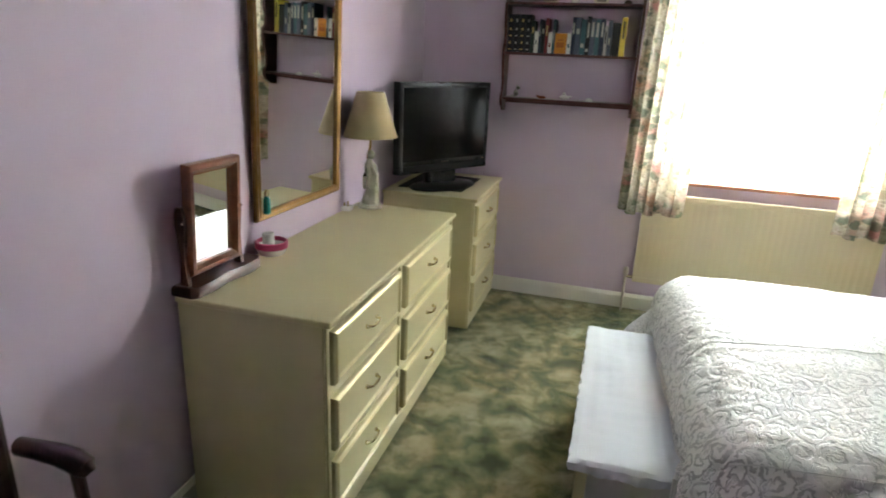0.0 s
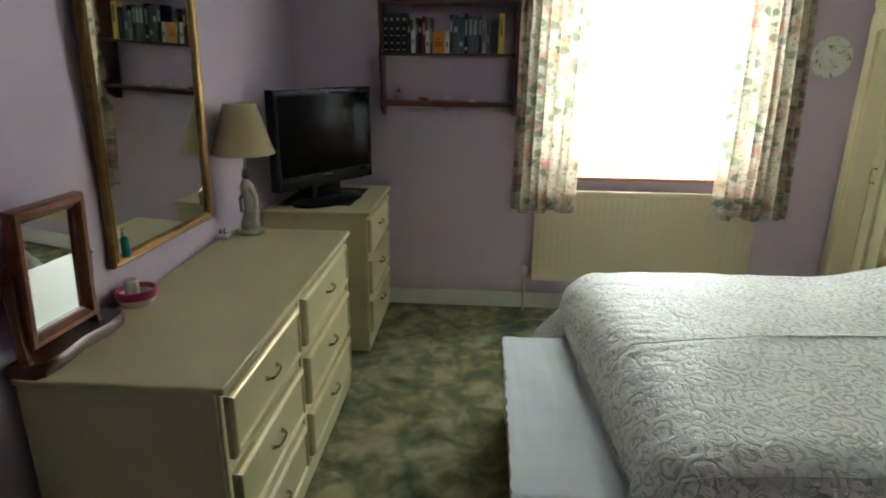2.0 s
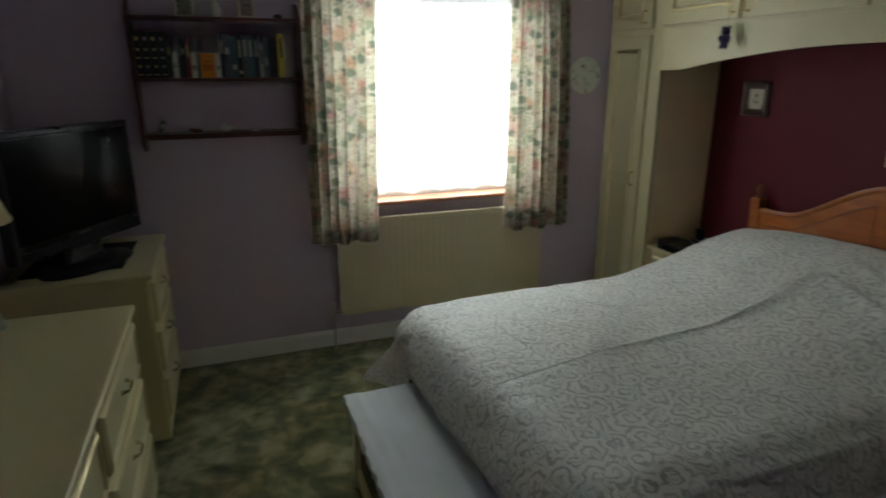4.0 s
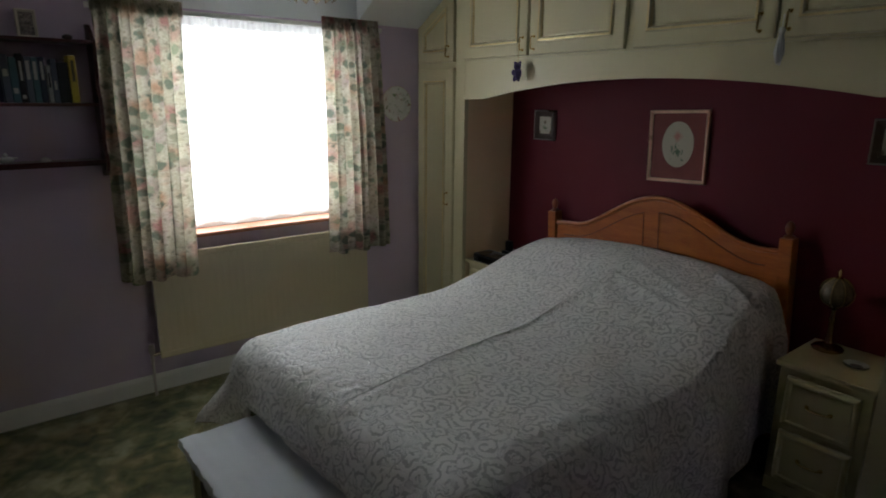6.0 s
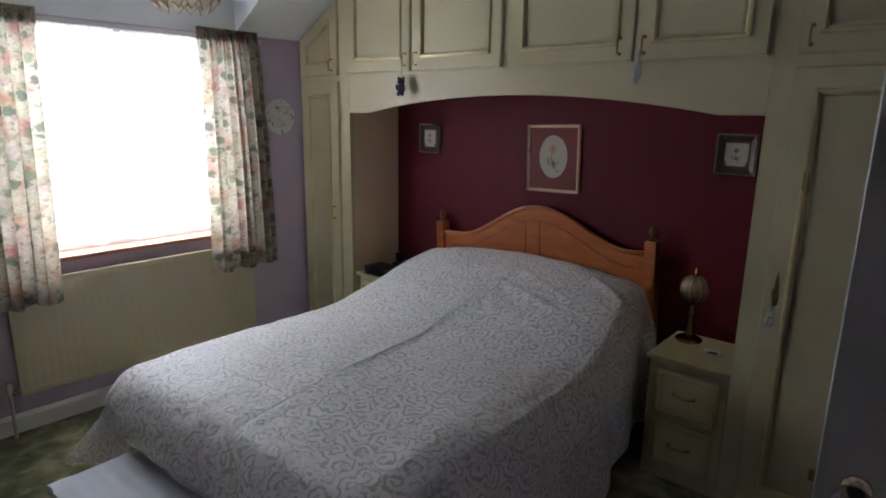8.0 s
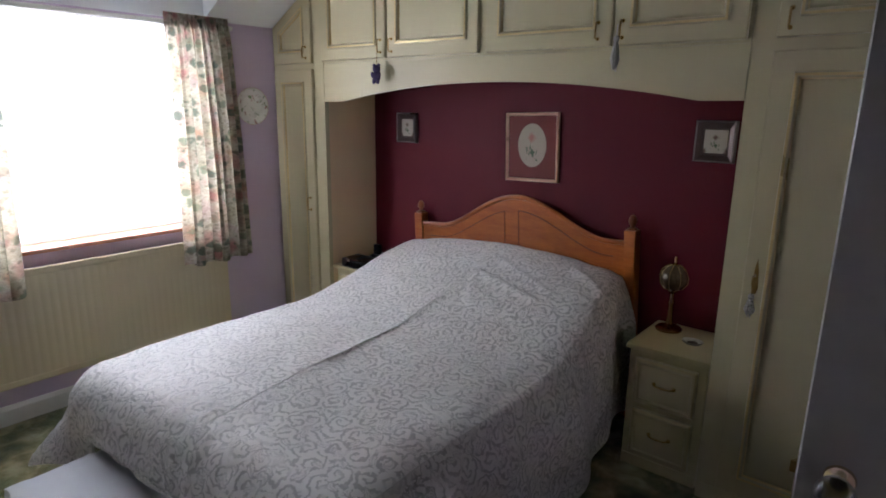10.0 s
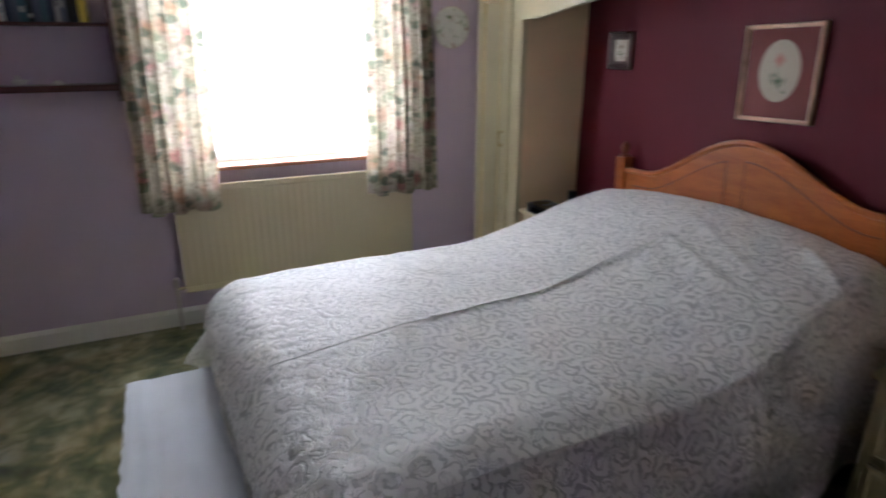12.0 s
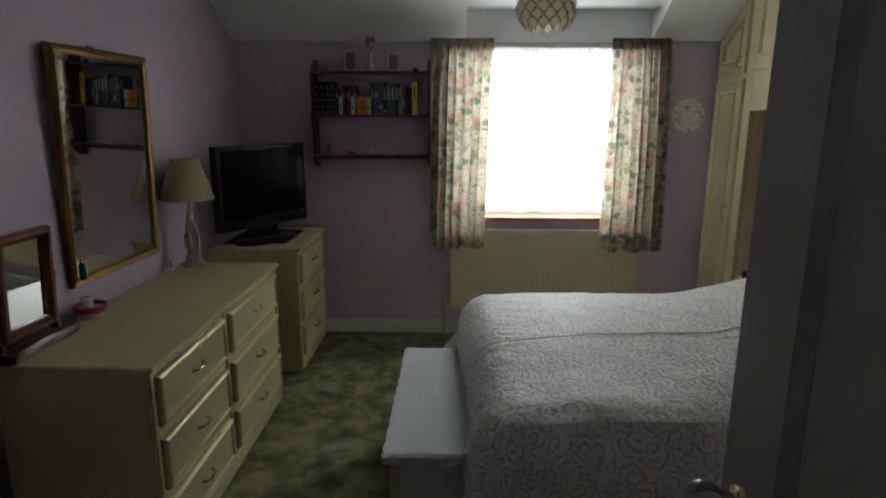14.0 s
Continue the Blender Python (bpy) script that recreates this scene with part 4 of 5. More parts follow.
def stitched(path):
    """A raised seam that follows the cover."""
    pts = []
    for (x0, y0), (x1, y1) in zip(path, path[1:]):
        n = max(2, int(math.hypot(x1 - x0, y1 - y0) / 0.02))
        pts += [quilt_at(x0 + (x1 - x0) * k / n, y0 + (y1 - y0) * k / n + 0.006 * noise.noise(Vector((x0 + k * 0.09, y0, 3)))) + Vector((0, 0, 0.001)) for k in range(n)]
    return tube(pts, 0.0018, 6)


quilt_ob = thing("quilt", (1.5, 2.03, 0.6), "silver white damask quilt cover spread over the bed", "quilt")
part("cover", sheet(300, 260, quilt), damask_mat, quilt_ob, smooth=True)
part("seam", stitched([(0.50, 1.86), (0.64, 1.935), (1.16, 1.985), (1.68, 2.04), (1.95, 2.03), (2.10, 1.998)]), damask_mat, quilt_ob, smooth=True)
part("seam", stitched([(0.62, IY0 - 0.155), (1.2, IY0 - 0.150), (1.8, IY0 - 0.135), (2.40, IY0 - 0.055)]), damask_mat, quilt_ob, smooth=True)

# blanket box at the foot of the bed with a white cloth over it
BX0, BX1, BY0, BY1, BZ = 0.260, 0.60, 1.462, 2.408, 0.388
bb = thing("blanket_box", (0.42, 1.93, 0), "low cream painted blanket box at the bed foot", "blanket box")
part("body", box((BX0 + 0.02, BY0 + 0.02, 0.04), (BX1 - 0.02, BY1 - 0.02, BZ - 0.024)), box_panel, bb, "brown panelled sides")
for x in (BX0, BX1 - 0.035):
    for y in (BY0, BY1 - 0.035):
        part("post", box((x, y, 0), (x + 0.035, y + 0.035, BZ - 0.022), 0.004), cream, bb)
for y in (BY0 + 0.003, BY1 - 0.019):
    part("end_panel", box((BX0 + 0.035, y, 0.03), (BX1 - 0.035, y + 0.016, BZ - 0.022)), white_gloss, bb)
part("rail", box((BX0 + 0.004, BY0 + 0.035, BZ - 0.075), (BX0 + 0.02, BY1 - 0.035, BZ - 0.022)), cream, bb)
part("rail", box((BX0 + 0.004, BY0 + 0.035, 0.03), (BX0 + 0.02, BY1 - 0.035, 0.09)), cream, bb)
part("lid", box((BX0 - 0.008, BY0 - 0.008, BZ - 0.022), (BX1, BY1 + 0.008, BZ), 0.005), cream, bb)


def cover(u, v):
    px, py = BX0 - 0.045 + u * (BX1 - BX0 + 0.045), BY0 - 0.045 + v * (BY1 - BY0 + 0.09)
    x0, y0, y1 = BX0 - 0.011, BY0 - 0.011, BY1 + 0.011
    ox, oy = max(0.0, x0 - px), max(0.0, y0 - py) + max(0.0, py - y1)
    n = noise.noise(Vector((px * 9, py * 4, 3)))
    z = BZ + 0.010 + 0.004 * n + 0.0036 * noise.noise(Vector((px * 26, py * 3, 6))) + 0.0014 * noise.noise(Vector((px * 12, py * 22, 2)))
    drop = max(ox, oy)
    x, y = max(px, x0 - 0.004), min(max(py, y0 - 0.004), y1 + 0.004)
    if drop > 0:
        z -= drop * 1.05 * (1 + 0.40 * noise.noise(Vector((py * 11, px * 11, 1))))
        k = 0.008 * (1 + noise.noise(Vector((px * 38, py * 38, 5))))
        x -= k if ox > 0 else 0
        y += k if py > y1 else (-k if py < y0 else 0)
    return (x, y, z), (px, py)


solid("white_cloth", sheet(50, 120, cover), sheet_cloth, "creased white cotton cloth over the blanket box", "cloth", smooth=True)

# ---------------------------------------------------------------- bedside chests


def bow_handle(parent, c, axis, out, span=0.07, mat=None):
    """A bow pull: two bosses and a curved bar. axis and out are unit vectors."""
    c, a, o = Vector(c), Vector(axis), Vector(out)
    pts = []
    for k in range(11):
        s = -1 + 0.2 * k
        pts.append(c + a * (s * span / 2) + o * (0.006 + 0.017 * (1 - s ** 6)) + Vector((0, 0, -0.002 * (1 - s * s))))
    bm = tube(pts, [0.0055, 0.0045, 0.0036, 0.0036, 0.0042, 0.0052, 0.0042, 0.0036, 0.0036, 0.0045, 0.0055], 7)
    h = part("handle", bm, mat or chrome, parent, "bow shaped metal handle", smooth=True)
    for s in (-1, 1):
        part("boss", ball(c + a * (s * span / 2) + o * 0.004, (0.008, 0.008, 0.008), 10), mat or chrome, h, smooth=True)
    return h


def drawer(parent, u0, u1, z0, z1, place, axis, out, handle_mat=None, span=0.085):
    """A lipped drawer front with a moulded edge; place(u, v, h) puts it on the chest's face."""
    prof = [(0.0, 0.0), (0.0, 0.015), (0.004, 0.021), (0.0075, 0.0235), (0.012, 0.025), (0.018, 0.025), (0.023, 0.018), (0.031, 0.017)]
    d = part("drawer", loft(rect(u0, u1, z0, z1), prof, place, mats=(0, 0, 1, 0, 0, 0, 0, 0)), (cream, gilt_trim), parent)
    bow_handle(d, place((u0 + u1) / 2, (z0 + z1) / 2 + 0.004, 0.016), axis, out, span, handle_mat)
    return d


def bedside(y0, y1, label):
    x0, x1, h = 2.235, 2.600, 0.580
    t = thing("bedside_chest", ((x0 + x1) / 2, (y0 + y1) / 2, 0), label, "bedside chest", "bedside chests")
    part("carcass", box((x0 + 0.016, y0 + 0.01, 0.0), (x1, y1 - 0.01, h - 0.022), 0.003, 1), cream, t)
    part("top", box((x0 - 0.012, y0, h - 0.022), (x1, y1, h), 0.006), cream_top, t)
    place = lambda u, v, k: (x0 + 0.016 - k, u, v)
    for z0, z1 in ((0.315, 0.520), (0.070, 0.285)):
        drawer(t, y0 + 0.045, y1 - 0.045, z0, z1, place, (0, 1, 0), (-1, 0, 0), brass)
    part("plinth", box((x0 + 0.010, y0 + 0.012, 0), (x0 + 0.0158, y1 - 0.012, 0.05)), cream, t)
    return t


bedside(0.920, 1.268, "cream two drawer bedside chest with brass handles")
bedside(2.875, 3.205, "cream bedside chest in the alcove corner")

BLX, BLY, BLZ = 2.504, 1.186, 0.580
lamp = thing("bedside_lamp", (BLX, BLY, BLZ), "brass bedside lamp with a smoky glass globe", "lamp")
part("base", lathe([(0, 0), (0.058, 0), (0.060, 0.006), (0.052, 0.014), (0.034, 0.020), (0.018, 0.030), (0.0125, 0.055), (0.010, 0.12), (0.0135, 0.126), (0.0135, 0.134), (0.009, 0.142), (0.009, 0.172), (0.022, 0.186), (0.022, 0.192), (0, 0.194)], (BLX, BLY, BLZ), 26), lamp_brass, lamp, smooth=True)
PROFILE = [(0.020, 0.190), (0.044, 0.202), (0.061, 0.228), (0.063, 0.252), (0.053, 0.280), (0.032, 0.300), (0.014, 0.307)]
part("globe", lathe(PROFILE + [(0.0, 0.307)], (BLX, BLY, BLZ), 24), blue_glass, lamp, "smoky amber glass globe", smooth=True)
for k in range(8):
    a = 2 * math.pi * k / 8
    part("rib", tube([(BLX + (r + 0.002) * math.cos(a), BLY + (r + 0.002) * math.sin(a), BLZ + z) for r, z in PROFILE], 0.0016, 5), old_brass, lamp)
part("finial", lathe([(0.012, 0.305), (0.014, 0.311), (0.005, 0.317), (0.007, 0.330), (0.004, 0.346), (0, 0.348)], (BLX, BLY, BLZ), 12), brass, lamp, smooth=True)

dish = thing("trinket_dish", (2.40, 1.046, 0.580), "small white oval dish on the bedside chest", "dish")
part("bowl", lathe([(0, 0.004), (0.028, 0.004), (0.040, 0.012), (0.044, 0.013), (0.042, 0.008), (0.030, 0.0), (0, 0.0)], (2.40, 1.046, 0.580), 26, squash=(0.85, 1)), ceramic, dish, smooth=True)
part("print", lathe([(0, 0.0055), (0.022, 0.0055), (0.022, 0.0045)], (2.40, 1.046, 0.580), 20, squash=(0.85, 1)), grey_frame, dish)

clock = thing("clock_radio", (2.33, 3.05, 0.580), "low black clock radio on the bedside chest", "clock radio")
part("case", box((2.226, 2.900, 0.580), (2.37, 3.13, 0.636), 0.012, 3), black_plastic, clock, smooth=True)
part("display", box((2.2245, 2.95, 0.594), (2.2265, 3.08, 0.621)), screen_black, clock)
tel = thing("telephone", (2.50, 3.06, 0.580), "black cordless telephone with a pale edge", "telephone")
part("cradle", box((2.46, 3.00, 0.580), (2.56, 3.12, 0.616), 0.012, 3), black_plastic, tel, smooth=True)
part("handset", box((2.478, 3.055, 0.615), (2.512, 3.105, 0.682), 0.012, 3), black_plastic, tel, smooth=True)

# ---------------------------------------------------------------- chests along the lilac wall
ROWS_Z = ((0.550, 0.728), (0.318, 0.504), (0.096, 0.276))


def chest(y0, y1, xf, cols, label):
    """A cream chest facing +x; cols are the drawer columns' (y0, y1)."""
    h = 0.776
    t = thing("chest_of_drawers", ((XL + xf) / 2, (y0 + y1) / 2, 0), label, "chest of drawers", "cream bedroom chests")
    part("carcass", box((XL + 0.02, y0 + 0.008, 0.0), (xf - 0.019, y1 - 0.008, h - 0.020), 0.003, 1), cream, t)
    part("top", box((XL + 0.018, y0, h - 0.020), (xf + 0.006, y1, h), 0.007, 3), cream_top, t, "smooth cream top with a rounded edge")
    place = lambda u, v, k: (xf - 0.019 + k, u, v)
    for a, b in cols:
        for z0, z1 in ROWS_Z:
            drawer(t, a, b, z0, z1, place, (0, 1, 0), (1, 0, 0))
    for a, b in zip(cols, cols[1:]):
        m = (a[1] + b[0]) / 2
        part("stile", box((xf - 0.019, m - 0.014, 0.06), (xf - 0.012, m + 0.014, h - 0.030), 0.003, 1), cream, t)
        part("groove", box((xf - 0.0119, m - 0.0025, 0.06), (xf - 0.0112, m + 0.0025, h - 0.032)), gold_line, t)
    for y in (y0 + 0.010, y1 - 0.030):
        part("edge_stile", box((xf - 0.019, y, 0.0), (xf - 0.010, y + 0.020, h - 0.022), 0.003, 1), cream, t)
    part("plinth", box((xf - 0.019, y0 + 0.030, 0.0), (xf - 0.012, y1 - 0.030, 0.070), 0.003, 1), cream, t)
    return t


chest(1.296, 2.660, -0.464, ((1.338, 1.898), (1.962, 2.612)), "wide cream six drawer chest with bow handles")
chest(2.984, 3.686, -0.436, ((3.034, 3.630),), "cream three drawer chest under the television")

# wall mirror, top leaning a little into the room
def rot(bm, m):
    bmesh.ops.transform(bm, matrix=m, verts=bm.verts[:])
    return bm


mir = thing("wall_mirror", (XL, 2.07, 0.89), "tall gilt framed mirror on the lilac wall", "mirror")
lean = Matrix.Translation((XL + 0.004, 1.752, 0)) @ Matrix.Rotation(radians(-2.0), 4, "Z") @ Matrix.Translation((-XL - 0.004, -1.752, 0)) @ Matrix.Translation((XL + 0.004, 0, 0.89)) @ Matrix.Rotation(radians(1.6), 4, "Y") @ Matrix.Translation((-XL - 0.004, 0, -0.89))
put = lambda u, v, h: (XL + 0.004 + h, u, v)
MY0, MY1, MZ0, MZ1 = 1.752, 2.388, 0.893, 1.800
part("frame", rot(loft(rect(MY0, MY1, MZ0, MZ1), [(0, 0), (0, 0.016), (0.006, 0.022), (0.014, 0.018), (0.019, 0.022), (0.027, 0.020), (0.033, 0.012), (0.033, 0.004)], put, cap=False, base=False), lean), gilt, mir)
part("glass", rot(loft(rect(MY0 + 0.030, MY1 - 0.030, MZ0 + 0.030, MZ1 - 0.030), [(0, 0), (0, 0.008)], put), lean), mirror_mat, mir)
part("hook", box((XL + 0.001, 2.05, 1.80), (XL + 0.012, 2.09, 1.815)), old_brass, mir)

bot = thing("small_bottle", (-0.962, 1.800, 0.918), "little teal plastic bottle on the mirror ledge", "bottle")
part("body", lathe([(0, 0), (0.012, 0), (0.0135, 0.004), (0.0135, 0.056), (0.007, 0.068), (0, 0.068)], (-0.966, 1.800, 0.919), 14), teal_plastic, bot, smooth=True)
part("cap", lathe([(0.006, 0.066), (0.0085, 0.068), (0.008, 0.092), (0, 0.094)], (-0.966, 1.800, 0.919), 12), chrome, bot, smooth=True)

# swing toilet mirror
sm = thing("swing_mirror", (-0.92, 1.46, 0.776), "pine swing mirror on a curved stand", "mirror")
turn = Matrix.Translation((-0.925, 1.445, 0)) @ Matrix.Rotation(radians(-3.2), 4, "Z") @ Matrix.Translation((0.925, -1.445, 0))
base_pts = [(-0.978, 1.290), (-0.905, 1.290), (-0.888, 1.308), (-0.886, 1.38), (-0.898, 1.46), (-0.886, 1.55), (-0.896, 1.62), (-0.918, 1.650), (-0.978, 1.650)]
bm = loft(base_pts, [(0.006, 0.0), (0.0, 0.004), (0.0, 0.026), (0.006, 0.036)], lambda u, v, h: (u, v, 0.776 + h))
part("base", rot(bm, turn), stand_wood, sm, smooth=True)
back_lean = Matrix.Translation((-0.925, 0, 1.02)) @ Matrix.Rotation(radians(3.4), 4, "Y") @ Matrix.Translation((0.925, 0, -1.02))
put = lambda u, v, h: (-0.935 + h, u, v)
ring = loft(rect(1.318, 1.550, 0.838, 1.182), [(0, 0), (0, 0.022), (0.005, 0.030), (0.018, 0.030), (0.031, 0.016), (0.036, 0.014), (0.036, 0.004)], put, cap=False, base=False)
part("frame", rot(rot(ring, back_lean), turn), mirror_wood, sm)
part("back", rot(rot(box((-0.940, 1.322, 0.842), (-0.935, 1.546, 1.178)), back_lean), turn), mirror_wood, sm)
part("glass", rot(rot(loft(rect(1.350, 1.518, 0.870, 1.150), [(0, 0), (0, 0.008)], put), back_lean), turn), mirror_mat, sm)
for sg, y in ((-1, 1.312), (1, 1.560)):
    wave = [(0.016, 0.806), (0.010, 0.86), (0.009, 0.91), (0.014, 0.96), (0.018, 1.00), (0.017, 1.03), (0.009, 1.055)]
    outline_ = [(-0.938 - w, z) for w, z in wave] + [(-0.938 + w, z) for w, z in reversed(wave)]
    post = part("post", rot(extrude_poly(outline_, lambda u, v, h: (u, h, v), y - 0.007, y + 0.007), turn), stand_wood, sm, "shaped flat upright")
    part("knob", rot(ball((-0.925, y + sg * 0.010, 1.01), (0.006, 0.006, 0.006), 10), turn), stand_wood, post, smooth=True)

CDX, CDY, CDZ = -0.936, 1.772, 0.776
pd = thing("candle_dish", (CDX, CDY, CDZ), "white dish with a crimson rim holding a candle", "dish")
part("bowl", lathe([(0, 0.0), (0.046, 0.0), (0.054, 0.014), (0.057, 0.034), (0.054, 0.034), (0.050, 0.016), (0, 0.014)], (CDX, CDY, CDZ), 28), ceramic, pd, smooth=True)
part("rim", lathe([(0.0572, 0.024), (0.0605, 0.026), (0.0610, 0.048), (0.055, 0.051), (0.0535, 0.034)], (CDX, CDY, CDZ), 28), pink_rim, pd, "crimson rim", smooth=True)
part("candle", lathe([(0, 0.014), (0.022, 0.014), (0.022, 0.076), (0.018, 0.080), (0, 0.078)], (CDX - 0.010, CDY - 0.003, CDZ), 18), ceramic, pd, smooth=True)

# table lamp with a figurine base
tl = thing("table_lamp", (-0.885, 2.585, 0.776), "figurine table lamp with a cream cone shade", "lamp")
LX, LY, LZ = -0.885, 2.585, 0.776
part("foot", lathe([(0, 0), (0.062, 0), (0.064, 0.010), (0.056, 0.020), (0, 0.022)], (LX, LY, LZ), 24, squash=(1.0, 0.9)), figure_glaze, tl, smooth=True)
bm = lathe([(0.046, 0.018), (0.040, 0.05), (0.029, 0.10), (0.023, 0.145), (0.031, 0.185), (0.030, 0.21), (0.014, 0.232), (0.011, 0.242), (0, 0.25)], (LX, LY, LZ), 20, squash=(1, 0.8))
for k, vt in enumerate(bm.verts):
    q = Vector((vt.co.x * 30, vt.co.y * 30, vt.co.z * 16))
    vt.co.x += 0.010 * noise.noise(q) + 0.012 * math.sin((vt.co.z - LZ) * 14)
    vt.co.y += 0.010 * noise.noise(q + Vector((5, 1, 2)))
ball((LX + 0.006, LY - 0.004, LZ + 0.262), (0.019, 0.019, 0.023), bm=bm)
tube([(LX + 0.022, LY - 0.02, LZ + 0.205), (LX + 0.050, LY - 0.035, LZ + 0.17), (LX + 0.048, LY - 0.03, LZ + 0.115)], [0.012, 0.010, 0.008], 8, bm)
tube([(LX - 0.018, LY + 0.02, LZ + 0.205), (LX - 0.040, LY + 0.02, LZ + 0.15), (LX - 0.030, LY, LZ + 0.09)], [0.012, 0.010, 0.008], 8, bm)
part("figurine", bm, figure_glaze, tl, "pale glazed draped figurine", smooth=True)
part("stem", tube([(LX - 0.018, LY + 0.01, LZ + 0.02), (LX - 0.016, LY + 0.008, LZ + 0.26), (LX, LY, LZ + 0.30), (LX, LY, LZ + 0.42)], 0.006), brass, tl, smooth=True)
part("bulb", ball((LX, LY, LZ + 0.44), (0.026, 0.026, 0.034)), ceramic, tl, smooth=True)
SB, ST = 0.350, 0.556
sh = lathe([(0.130, SB), (0.066, ST), (0.064, ST), (0.128, SB), (0.130, SB)], (LX, LY, LZ), 40)
shd = part("shade", sh, shade_cloth, tl, "cream fabric cone shade", smooth=True)
part("trim", lathe([(0.1308, SB - 0.001), (0.1300, SB + 0.008), (0.1285, SB + 0.008), (0.1285, SB - 0.001), (0.1308, SB - 0.001)], (LX, LY, LZ), 40), shade_cloth, shd)
for k in range(3):
    a = 2.1 * k
    part("carrier", tube([(LX, LY, LZ + 0.48), (LX + 0.064 * math.cos(a), LY + 0.064 * math.sin(a), LZ + ST - 0.01)], 0.0016, 5), brass, shd)

plug = thing("mains_plug", (-0.955, 2.475, 0.776), "white three pin plug lying on the chest", "plug")
part("body", box((-0.982, 2.450, 0.776), (-0.935, 2.500, 0.800), 0.007), ceramic, plug, smooth=True)
for dx, dy in ((-0.012, -0.008), (0.008, -0.010), (-0.002, 0.012)):
    part("pin", box((-0.960 + dx, 2.474 + dy, 0.799), (-0.955 + dx, 2.480 + dy, 0.819)), old_brass, plug)
part("cable", tube([(-0.958, 2.50, 0.786), (-0.965, 2.54, 0.782), (-0.955, 2.58, 0.781), (-0.930, 2.59, 0.781)], 0.0035, 6), ceramic, plug, smooth=True)

# television, turned towards the bed
mat_bm = loft([(-0.93, 3.10), (-0.555, 3.13), (-0.545, 3.56), (-0.93, 3.60)], [(0, 0), (0, 0.003)], lambda u, v, h: (u, v, 0.776 + h))
solid("tv_mat", mat_bm, black_cloth, "thin black cloth mat under the television", "mat")
tv = thing("television", (-0.69, 3.25, 0.779), "black flat television with a glossy frame on a stand", "television")
ang = math.atan2(0.845, 0.535)
tvm = Matrix.Translation((-0.700, 3.232, 0)) @ Matrix.Rotation(ang, 4, "Z")     # local x along the width, -y to the front
W, Z0, Z1 = 0.338, 0.872, 1.368
lput = lambda u, v, h: (u, -h, v)
part("frame", rot(loft(rect(-W, W, Z0, Z1), [(0.004, -0.045), (0, -0.04), (0, 0.010), (0.006, 0.016), (0.020, 0.017), (0.026, 0.010)], lput), tvm), black_plastic, tv, "glossy black frame")
part("screen", rot(loft(rect(-W + 0.028, W - 0.028, Z0 + 0.070, Z1 - 0.030), [(0, 0.009), (0, 0.0125)], lput), tvm), screen_black, tv)
part("speaker_strip", rot(box((-W + 0.03, -0.0185, Z0 + 0.012), (W - 0.03, -0.010, Z0 + 0.045), 0.003), tvm), black_cloth, tv)
part("logo_bar", rot(box((-0.03, -0.0135, Z0 + 0.051), (0.03, -0.0100, Z0 + 0.058)), tvm), grey_frame, tv)
part("power_light", rot(ball((W - 0.035, -0.0175, Z0 + 0.055), (0.004, 0.002, 0.004), 8), tvm), chrome, tv)
part("rear_housing", rot(box((-W + 0.10, 0.04, Z0 + 0.03), (W - 0.10, 0.10, Z1 - 0.08), 0.03, 3), tvm), black_plastic, tv, smooth=True)
part("neck", rot(box((-0.10, 0.0, 0.80), (0.10, 0.05, Z0 + 0.03), 0.01), tvm), black_plastic, tv)
part("base", rot(lathe([(0, 0), (0.225, 0), (0.228, 0.006), (0.215, 0.014), (0.12, 0.026), (0, 0.028)], (0, 0.0, 0.779), 36, squash=(1, 0.58)), tvm), black_plastic, tv, "oval black base", smooth=True)

# ---------------------------------------------------------------- wall shelf with books
SX0, SX1, SYF = -0.462, 0.312, 3.552
sv = thing("wall_shelf", ((SX0 + SX1) / 2, 3.70, 1.20), "red mahogany three tier wall shelf", "shelf")
prof = [(0.0, 1.900), (0.055, 1.895), (0.095, 1.865), (0.118, 1.835), (0.146, 1.815), (0.150, 1.78), (0.140, 1.70), (0.118, 1.645), (0.122, 1.59), (0.148, 1.565), (0.150, 1.52), (0.135, 1.44), (0.108, 1.375), (0.112, 1.325), (0.138, 1.300), (0.140, 1.270), (0.115, 1.235), (0.060, 1.205), (0.0, 1.200)]
for x in (SX0, SX1 - 0.016):
    part("side", extrude_poly(prof, lambda u, v, h: (x + h, YF - 0.002 - u, v), 0.0, 0.016), shelf_wood, sv, "scrolled side panel")
for z, d in ((1.806, 0.145), (1.532, 0.145), (1.272, 0.132)):
    part("board", box((SX0 + 0.016, YF - 0.002 - d, z), (SX1 - 0.016, YF - 0.002, z + 0.015), 0.002, 1), shelf_wood, sv)
part("back_rail", box((SX0 + 0.016, YF - 0.012, 1.250), (SX1 - 0.016, YF - 0.002, 1.272)), shelf_wood, sv)

BOOKS = {}


def book_mat(c):
    if c not in BOOKS:
        BOOKS[c] = plain("book_cloth", c, 0.6, vary=0.12, scale=20, fine=160, bumpy=0.2)
    return BOOKS[c]


gold_foil = plain("gold_foil", (0.55, 0.42, 0.18), 0.35, 0.6, vary=0.2, fine=80, bumpy=0.0)
pale_foil = plain("pale_lettering", (0.36, 0.35, 0.31), 0.5, vary=0.1, bumpy=0.0)


